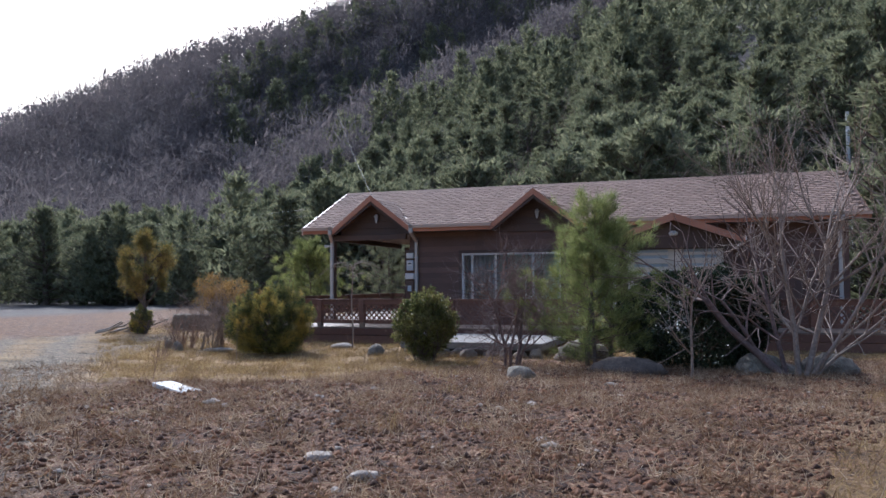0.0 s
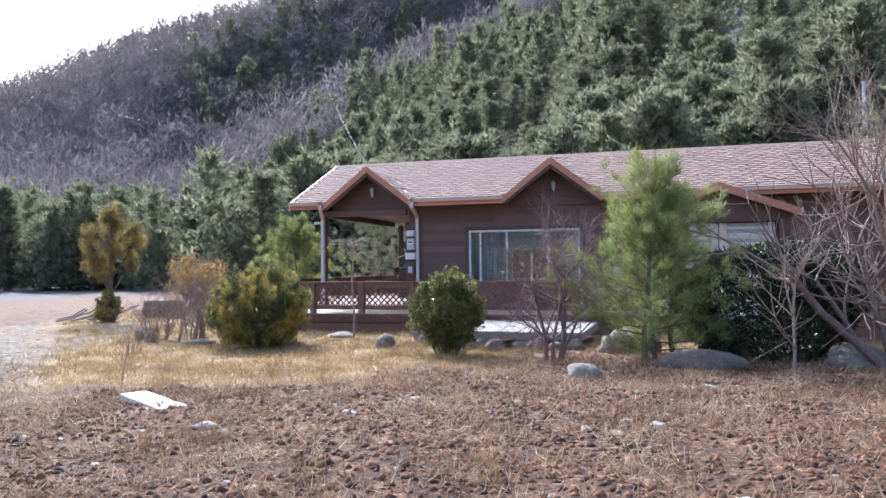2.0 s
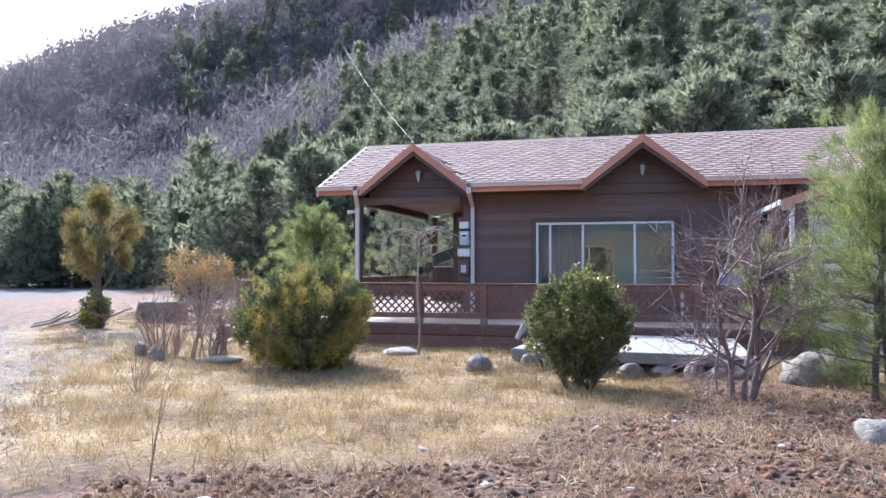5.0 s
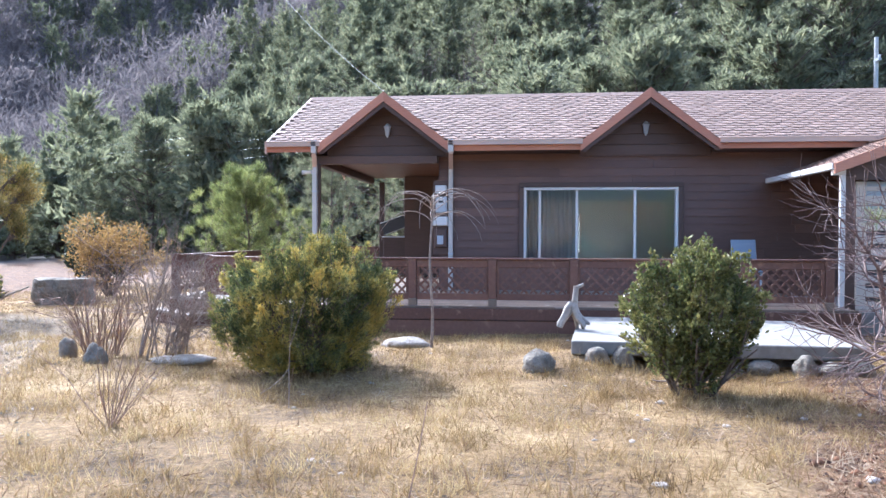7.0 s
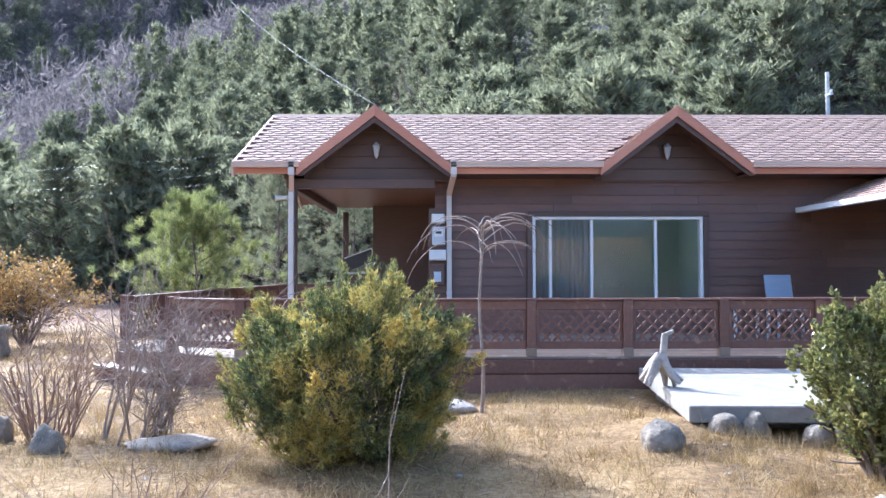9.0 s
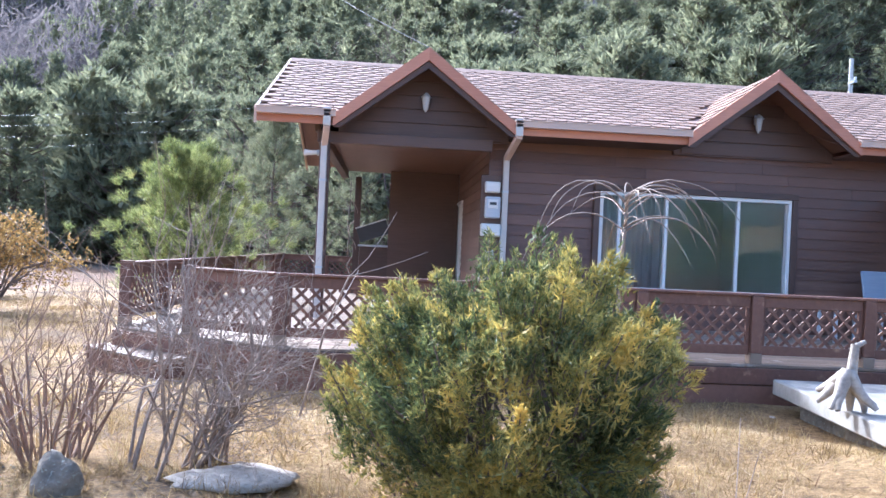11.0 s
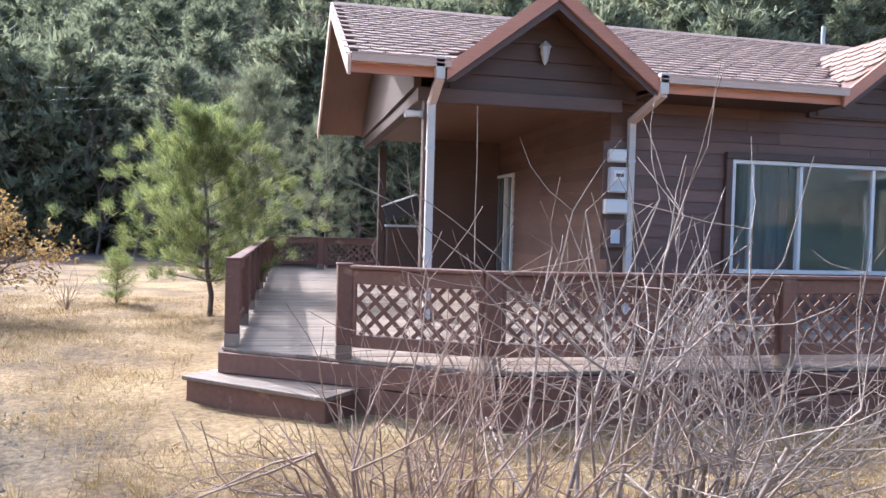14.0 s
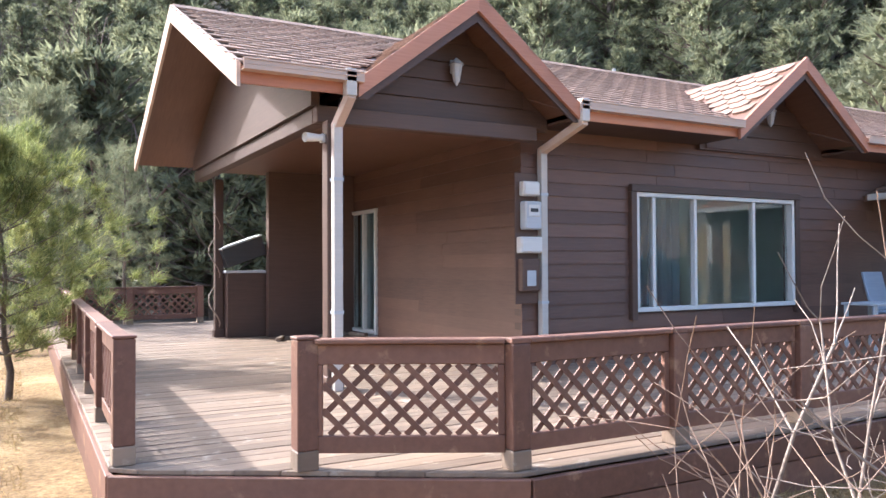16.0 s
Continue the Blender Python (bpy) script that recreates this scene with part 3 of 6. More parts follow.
def build_roof():
    bm = bmesh.new()
    y1 = Y_EAVE + (GABLES[0][2] - Z_EAVE) / SLOPE
    edges = [X_LEFT] + [x for cx, half, _ in GABLES for x in (cx - half, cx + half)] + [X_RIGHT + 0.4]
    shapes = [[(a, Y_EAVE), (b, Y_EAVE), (b, y1), (a, y1)] for a, b in zip(edges[::2], edges[1::2])]
    for cx, half, _ in GABLES:
        shapes += [[(cx - half, Y_EAVE), (cx, y1), (cx - half, y1)], [(cx + half, Y_EAVE), (cx + half, y1), (cx, y1)]]
    shapes.append([(X_LEFT, y1), (X_RIGHT + 0.4, y1), (X_RIGHT + 0.4, Y_RIDGE), (X_LEFT, Y_RIDGE)])
    for shape in shapes:
        top = [bm.verts.new((x, y, Z_EAVE + (y - Y_EAVE) * SLOPE)) for x, y in shape]
        low = [bm.verts.new((v.co.x, v.co.y, v.co.z - 0.10)) for v in top]
        bm.faces.new(top)
        bm.faces.new(low[::-1])
        for i in range(len(top)):
            j = (i + 1) % len(top)
            bm.faces.new((top[j], top[i], low[i], low[j]))
    bmesh.ops.recalc_face_normals(bm, faces=bm.faces)
    roof = structure(part("roof_front", bm, MAT_CEILING), "brown shingled front roof slope", "roof")
    lay_shingles(roof, slope_frame((X_LEFT, Y_EAVE - 0.02, Z_EAVE), (1, 0, 0), (0, 1, SLOPE)), X_RIGHT + 0.4 - X_LEFT, math.hypot(Y_RIDGE - Y_EAVE, Z_RIDGE - Z_EAVE),
                 lambda p: not in_dormer(p), lambda p: p.x < 0.2 and p.z < 4.75)
    back = half_roof("roof_back", X_LEFT, X_RIGHT + 0.4, Y_BACK, Z_EAVE, Y_RIDGE + 0.002, Z_RIDGE, 0.10, "brown shingled rear roof slope")
    ridge = part("ridge_cap", prism([(-0.14, -0.05), (0, 0.025), (0.14, -0.05), (0, -0.012)], X_RIGHT + 0.4 - X_LEFT), MAT_SHINGLE, roof)
    ridge.matrix_basis = Matrix.Translation((X_LEFT, Y_RIDGE, Z_RIDGE + 0.02)) @ Matrix.Rotation(radians(-90), 4, "Z")
    # eave fascia with its gutter, broken by the gables
    spans = [(X_LEFT, GABLES[0][0] - GABLES[0][1]), (GABLES[0][0] + GABLES[0][1], GABLES[1][0] - GABLES[1][1]), (GABLES[1][0] + GABLES[1][1], X_RIGHT + 0.4)]
    for a, b in spans:
        board = part("fascia", box((a, Y_EAVE - 0.03, Z_EAVE - 0.17), (b, Y_EAVE, Z_EAVE - 0.03), None, 0.004), MAT_FASCIA)
        structure(board, "terracotta painted eave fascia board", "trim")
        gut = bmesh.new()
        slab(gut, (a, Y_EAVE - 0.13, Z_EAVE - 0.07), (b, Y_EAVE - 0.034, Z_EAVE - 0.06))
        slab(gut, (a, Y_EAVE - 0.14, Z_EAVE - 0.07), (b, Y_EAVE - 0.13, Z_EAVE + 0.01))
        slab(gut, (a, Y_EAVE - 0.15, Z_EAVE + 0.01), (b, Y_EAVE - 0.13, Z_EAVE + 0.022))
        slab(gut, (a, Y_EAVE - 0.145, Z_EAVE - 0.032), (b, Y_EAVE - 0.14, Z_EAVE - 0.022))
        tagged(part("gutter", gut, MAT_GUTTER), "pale brown metal gutter along the eave", "gutter", "gutters")
    # boxed soffit behind the fascia
    for a, b in ((GABLES[0][0] + GABLES[0][1], GABLES[1][0] - GABLES[1][1]), (GABLES[1][0] + GABLES[1][1], X_RIGHT)):
        structure(part("soffit", box((a, Y_EAVE, 3.06), (b, 0.03, 3.09)), MAT_TRIM), "dark brown boarded soffit", "soffit")
    # rake boards on the porch end
    for y0, y1 in ((Y_EAVE - 0.03, Y_RIDGE), (Y_BACK + 0.03, Y_RIDGE)):
        bm = prism([(0, -0.20), (0, 0.015), (y1 - y0, Z_RIDGE - Z_EAVE + 0.03), (y1 - y0, Z_RIDGE - Z_EAVE - 0.185)], 0.035)
        ob = part("rake_board", bm, MAT_GUTTER)
        ob.matrix_basis = Matrix.Translation((X_LEFT - 0.0, y0, Z_EAVE)) @ Matrix.Rotation(radians(90), 4, "Z")
        structure(ob, "pale painted rake board on the roof's end", "trim")
    # gables
    for i, (cx, half, apex) in enumerate(GABLES):
        y1 = Y_EAVE + (apex - Z_EAVE) / SLOPE
        for side in (-1, 1):
            plane = structure(part("roof_gable", dormer_plane(cx, half, apex, Y_EAVE - 0.06, y1, side), MAT_CEILING), "brown shingled slope of a small gable", "roof")
            run = math.hypot(half, apex - Z_EAVE)
            up = Vector((-side * half, 0, apex - Z_EAVE + 0.02))
            if side < 0:
                m = slope_frame((cx - half, y1, Z_EAVE - 0.02), (0, -1, 0), up)
            else:
                m = slope_frame((cx + half, Y_EAVE - 0.06, Z_EAVE - 0.02), (0, 1, 0), up)
            lay_shingles(plane, m, y1 - Y_EAVE + 0.06, run, lambda p: p.z > Z_EAVE + (p.y - Y_EAVE) * SLOPE - 0.05, lambda p: i == 0)
            # barge boards
            d = Vector((half + 0.04, 0, -(apex - Z_EAVE + 0.06)))
            bm = prism([(0, 0.03), (side * d.x, d.z + 0.03), (side * d.x, d.z - 0.14), (0, -0.15)], 0.04)
            ob = part("barge_board", bm, MAT_FASCIA)
            ob.matrix_basis = Matrix.Translation((cx, Y_EAVE - 0.10, apex))
            structure(ob, "terracotta painted barge board of a gable", "trim")
            bm = prism([(0, -0.155), (side * d.x, d.z - 0.145), (side * d.x * 0.93, d.z - 0.145), (0, -0.25)], 0.03)
            ob = part("barge_moulding", bm, MAT_TRIM)
            ob.matrix_basis = Matrix.Translation((cx, Y_EAVE - 0.062, apex))
            structure(ob, "dark brown moulding under a barge board", "trim")
        face = prism([(-half, 3.0), (half, 3.0), (half, Z_EAVE - 0.1), (0, apex - 0.09), (-half, Z_EAVE - 0.1)], 0.06)
        ob = part("wall_gable", face, MAT_TRIM)
        ob.matrix_basis = Matrix.Translation((cx, -0.16 if i == 0 else -0.05, 0))
        structure(ob, "dark brown boarded gable face", "wall")
        for k in range(5):
            z = 3.02 + k * 0.2
            w = half * (apex - 0.15 - z) / (apex - Z_EAVE + 0.15)
            y = ob.matrix_basis.translation.y
            if w > 0.1:
                part("board", box((cx - w, y - 0.018, z), (cx + w, y - 0.002, z + 0.193), None, 0.005), MAT_TRIM, ob)
        lantern(cx, ob.matrix_basis.translation.y - 0.02, 3.52)
    # porch ceiling and the end gable over it
    structure(part("ceiling_porch", box((-4.12, -0.1, 3.02), (X_WALL + 0.02, 5.4, 3.05)), MAT_CEILING), "brown boarded porch ceiling", "ceiling")
    tri = prism([(-0.25, 3.02), (5.3, 3.02), (5.3, 3.2), (Y_RIDGE, Z_RIDGE - 0.12), (-0.25, Z_EAVE)], 0.08)
    ob = part("wall_end_gable", tri, MAT_TRIM)
    ob.matrix_basis = Matrix.Translation((-4.1, 0, 0)) @ Matrix.Rotation(radians(90), 4, "Z")
    structure(ob, "dark brown boarded gable above the porch", "wall")
    structure(part("beam_porch", box((-4.14, -0.3, 2.86), (X_WALL, -0.17, 3.02), None, 0.008), MAT_TRIM), "dark brown porch beam", "beam")
    structure(part("beam_porch_side", box((-4.14, -0.168, 2.86), (-4.0, 5.4, 3.015), None, 0.008), MAT_TRIM), "dark brown porch beam", "beam")


def lantern(x, y, z):
    ob = base("wall_lantern", x, y, z, "small grey wall lantern on the gable boards", "lamp", "gable lanterns")
    part("bracket", box((x - 0.03, y - 0.02, z - 0.02), (x + 0.03, y, z + 0.12), None, 0.005), MAT_GREY, ob)
    bm = bmesh.new()
    bmesh.ops.create_cone(bm, cap_ends=True, segments=8, radius1=0.035, radius2=0.065, depth=0.17, matrix=Matrix.Translation((x, y - 0.09, z - 0.03)))
    part("shade", bm, MAT_GREY, ob)
    bm = bmesh.new()
    bmesh.ops.create_cone(bm, cap_ends=True, segments=8, radius1=0.08, radius2=0.012, depth=0.07, matrix=Matrix.Translation((x, y - 0.09, z + 0.09)))
    part("cap", bm, MAT_GREY, ob)
    bm = bmesh.new()
    bmesh.ops.create_cone(bm, cap_ends=True, segments=8, radius1=0.008, radius2=0.03, depth=0.04, matrix=Matrix.Translation((x, y - 0.09, z - 0.135)))
    part("finial", bm, MAT_GREY, ob)


def downspout(x, y, x2, y2, z0, label):
    """A square pipe from the gutter, with an elbow back to its post or wall."""
    ob = base("downspout", x2, y2, z0, label, "downspout", "downspouts")
    w = 0.042
    part("outlet", box((x - w - 0.008, y - w - 0.008, 3.03), (x + w + 0.008, y + w + 0.008, 3.27), None, 0.006), MAT_PIPE, ob)
    p, q = Vector((x, y, 3.03)), Vector((x2, y2, 2.80))
    d = q - p
    m = Matrix.Translation(p) @ d.to_track_quat("Z", "Y").to_matrix().to_4x4()
    part("elbow", box((-w, -w, -0.02), (w, w, d.length + 0.03), m, 0.006), MAT_GUTTER, ob)
    part("pipe", box((x2 - w, y2 - w, z0), (x2 + w, y2 + w, 2.82), None, 0.006), MAT_PIPE, ob)
    for z in (1.1, 2.3):
        part("clip", box((x2 - w - 0.006, y2 - w - 0.006, z), (x2 + w + 0.006, y2 + w + 0.05, z + 0.03)), MAT_GREY, ob)


def porch_post(x, y, z0, z1, w=0.14):
    ob = base("porch_post", x, y, z0, "dark brown square timber porch post on the deck", "post", "porch posts")
    part("shaft", box((x - w / 2, y - w / 2, z0), (x + w / 2, y + w / 2, z1), None, 0.008), MAT_TRIM, ob)
    part("foot", box((x - w / 2 - 0.015, y - w / 2 - 0.015, z0), (x + w / 2 + 0.015, y + w / 2 + 0.015, z0 + 0.12), None, 0.006), MAT_TRIM, ob)


# ---- deck ----
RAIL_TOP = 1.13
FRONT = -3.45


def deck_left(y):
    """Left end of the deck's planks at y: the side, and the slanting entry edge."""
    return -6.08 if y > -2.34 else -6.08 + (-2.34 - y) / (3.56 - 2.34) * 1.98


def build_deck():
    deck = structure(base("deck", -2.0, 0, 0, "", "deck"), "weathered brown timber deck round the house", "deck")
    y, rng = -3.54, random.Random(4)
    while y < 8.9:
        x0 = deck_left(y + 0.07)
        x1 = 4.75 if y < -0.16 else (X_WALL - 0.03 if y < 4.8 else (-1.7 if y > 5.2 else X_WALL - 0.03))
        cuts = [x0]
        while x1 - cuts[-1] > 3.8:
            cuts.append(cuts[-1] + rng.uniform(2.0, 3.4))
        cuts.append(x1)
        for a, b in zip(cuts, cuts[1:]):
            dz = rng.uniform(-0.002, 0.002)
            bm = box((a + 0.002, y, Z_DECK - 0.03), (b - 0.002, y + 0.134, Z_DECK + dz))
            if a == x0:
                for v in bm.verts:
                    if v.co.x < a + 0.01:
                        v.co.x = deck_left(v.co.y) + 0.002
            bmesh.ops.bevel(bm, geom=bm.edges[:], offset=0.004, segments=1, affect="EDGES")
            part("plank", bm, MAT_DECK, deck)
        y += 0.14
    skirt = structure(base("deck_skirt", -2.0, -3.5, 0, "", "deck skirt"), "dark brown boards closing the deck's edge", "deck skirt")
    runs = (((-6.09, 8.9), (-6.09, -2.35)), ((-6.09, -2.36), (-4.1, -3.585)), ((-4.09, -3.585), (4.76, -3.585)), ((4.76, -3.58), (4.76, -0.1)))
    for (ax, ay), (bx, by) in runs:
        m, ln = between((ax, ay, 0), (bx, by, 0))
        part("board", box((0, -0.012, 0.21), (ln, 0.03, Z_DECK - 0.032), m, 0.005), MAT_RAIL, skirt)
        part("board", box((0, 0.0, -0.06), (ln, 0.03, 0.2), m, 0.005), MAT_RAIL, skirt)
    # one solid near-black block, added to fill the space under the planks
    structure(part("deck_base", box((-5.6, -2.2, 0.0), (4.6, -0.2, 0.3)), MAT_BLACK), "solid near-black block under the deck", "deck frame")
    step = base("deck_step", -5.7, -3.1, 0, "broad brown timber step before the deck entry", "step")
    m, ln = between((-6.35, -2.455, 0), (-5.297, -3.337, 0))
    part("riser", box((0, 0.02, -0.04), (ln, 0.42, 0.17), m, 0.006), MAT_RAIL, step)
    for k in range(3):
        part("plank", box((-0.02, -0.01 + k * 0.15, 0.172), (ln + 0.02, 0.136 + k * 0.15, 0.205), m, 0.004), MAT_DECK, step)


def rail_post(railing, x, y, end):
    """A post: an end post stands up through the handrail, the others pass under it."""
    m = Matrix.Translation((x, y, 0))
    top = RAIL_TOP if end else RAIL_TOP - 0.026
    ob = part("post", box((-0.06, -0.06, Z_DECK + 0.11), (0.06, 0.06, top), m, 0.006), MAT_RAIL, railing)
    part("foot", box((-0.062, -0.062, Z_DECK), (0.062, 0.062, Z_DECK + 0.108), m, 0.005), MAT_DECK, ob, "bare worn wooden foot")
    if end:
        part("cap", box((-0.066, -0.066, RAIL_TOP + 0.001), (0.066, 0.066, RAIL_TOP + 0.018), m, 0.005), MAT_RAIL, ob)
    else:
        part("cap", box((-0.0615, -0.056, RAIL_TOP - 0.025), (0.0615, 0.056, RAIL_TOP + 0.0045), m, 0.004), MAT_RAIL, ob)


SLATS = {}


def lattice(parent, m, x0, x1, z0, z1):
    """Two layers of crossing slats, cut to the opening."""
    w, gap = 0.032, 0.142
    for sign in (1, -1):
        c = -(z1 - z0)
        while c < (x1 - x0) + (z1 - z0):
            # the centre line runs x = c + sign * z
            lo, hi = 0.0, z1 - z0
            start = c if sign > 0 else c + (z1 - z0)
            za, zb = lo, hi
            if sign > 0:
                za, zb = max(lo, -c), min(hi, (x1 - x0) - c)
            else:
                start = c + (z1 - z0)
                za, zb = max(lo, start - (x1 - x0)), min(hi, start)
            if zb - za > 0.03:
                xa = (c + za) if sign > 0 else (start - za)
                key = round(zb - za, 3)
                if key not in SLATS:
                    ln = key * math.sqrt(2)
                    bm = box((0, -0.006, -w / 2), (ln, 0.006, w / 2))
                    mesh = bpy.data.meshes.new("slat")
                    bm.to_mesh(mesh)
                    bm.free()
                    SLATS[key] = mesh
                place = m @ Matrix.Translation((x0 + xa, 0.007 * sign, z0 + za)) @ Matrix.Rotation(radians(-45 if sign > 0 else -135), 4, "Y")
                link("slat", SLATS[key], MAT_RAIL, parent, "", place)
            c += gap


def rail_panel(railing, p, q):
    m, ln = between((*p, 0), (*q, 0))
    a, b = 0.062, ln - 0.062
    ob = part("top_board", box((a, -0.02, RAIL_TOP - 0.14), (b, 0.02, RAIL_TOP - 0.027), m, 0.005), MAT_RAIL, railing)
    part("handrail", box((a, -0.055, RAIL_TOP - 0.025), (b, 0.055, RAIL_TOP + 0.004), m, 0.006), MAT_RAIL, ob)
    part("bottom_board", box((a, -0.02, Z_DECK + 0.09), (b, 0.02, Z_DECK + 0.185), m, 0.005), MAT_RAIL, ob)
    for x in (a, b - 0.04):
        part("stile", box((x, -0.018, Z_DECK + 0.187), (x + 0.04, 0.018, RAIL_TOP - 0.142), m, 0.004), MAT_RAIL, ob)
    lattice(ob, m, a + 0.04, b - 0.04, Z_DECK + 0.187, RAIL_TOP - 0.142)


def build_rails():
    chain = [(-5.13, -2.88), (-4.1, FRONT)] + [(-4.1 + 1.21 * k, FRONT) for k in range(1, 8)]
    left = [(-6.0, -2.25)] + [(-6.0 + 0.02 * k, -2.25 + 1.4 * k) for k in range(1, 9)]
    rear = [left[-1], (-4.7, 8.8), (-3.4, 8.7)]
    for run, posts in ((chain, chain), (left, left), (rear, rear[1:])):
        railing = base("deck_railing", *run[0], Z_DECK, "brown timber deck railing with diagonal lattice panels", "railing", "deck railings")
        for p, q in zip(run, run[1:]):
            rail_panel(railing, p, q)
        for x, y in posts:
            rail_post(railing, x, y, (x, y) in (run[0], run[-1]))


def right_deck():
    """The lower deck with its railing past the entry."""
    x0, x1 = 7.75, 7.75 + 1.21 * 5
    deck = structure(base("deck_right", x0, FRONT, 0, "", "deck"), "weathered brown timber deck past the entry", "deck")
    for k in range(24):
        y = -3.54 + 0.14 * k
        part("plank", box((x0 - 0.1, y, Z_DECK - 0.03), (x1 + 0.1, y + 0.134, Z_DECK), None, 0.004), MAT_DECK, deck)
    for lo, hi in ((-0.06, 0.2), (0.21, Z_DECK - 0.032)):
        part("board", box((x0 - 0.1, -3.6, lo), (x1 + 0.1, -3.56, hi), None, 0.005), MAT_RAIL, deck)
        part("board", box((x1 + 0.06, -3.555, lo), (x1 + 0.1, -0.2, hi), None, 0.005), MAT_RAIL, deck)
    posts = [(x0 + 1.21 * k, FRONT) for k in range(6)]
    railing = base("deck_railing", *posts[0], Z_DECK, "brown timber deck railing with diagonal lattice panels", "railing", "deck railings")
    for p, q in zip(posts, posts[1:]):
        rail_panel(railing, p, q)
    for x, y in posts:
        rail_post(railing, x, y, (x, y) in (posts[0], posts[-1]))


def electric_boxes():
    y = -0.03
    for z0, z1, x0, x1, kind in ((2.29, 2.45, -1.72, -1.5, "junction_box"), (1.66, 1.84, -1.76, -1.47, "junction_box")):
        ob = base(kind, (x0 + x1) / 2, y, z0, "white plastic junction box on the wall corner", "electric box", "electric boxes")
        part("case", box((x0, y - 0.10, z0), (x1, y, z1), None, 0.012), MAT_WHITE, ob)
        part("lid", box((x0 + 0.015, y - 0.112, z0 + 0.015), (x1 - 0.015, y - 0.101, z1 - 0.015), None, 0.004), MAT_WHITE, ob)
    ob = base("electric_meter", -1.6, y, 1.92, "grey electric meter with a glass window", "electric meter")
    part("case", box((-1.71, y - 0.12, 1.92), (-1.49, y, 2.23), None, 0.015), MAT_GREY, ob)
    part("face", box((-1.675, y - 0.128, 2.06), (-1.525, y - 0.121, 2.19), None, 0.004), MAT_WHITE, ob, "white dial face")
    part("dial", box((-1.65, y - 0.132, 2.11), (-1.55, y - 0.129, 2.15)), MAT_BLACK, ob, "dark counter strip")
    ob = base("switch_box", -1.62, y, 1.24, "dark box with a pale label plate", "electric box")
    part("case", box((-1.74, y - 0.09, 1.24), (-1.5, y, 1.60), None, 0.012), MAT_TRIM, ob)
    part("plate", box((-1.68, y - 0.1, 1.30), (-1.56, y - 0.091, 1.47), None, 0.004), MAT_GREY, ob)
    structure(part("backboard", box((-1.77, y, 1.1), (-1.46, -0.002, 2.55), None, 0.005), MAT_TRIM), "dark brown corner board behind the meters", "trim")


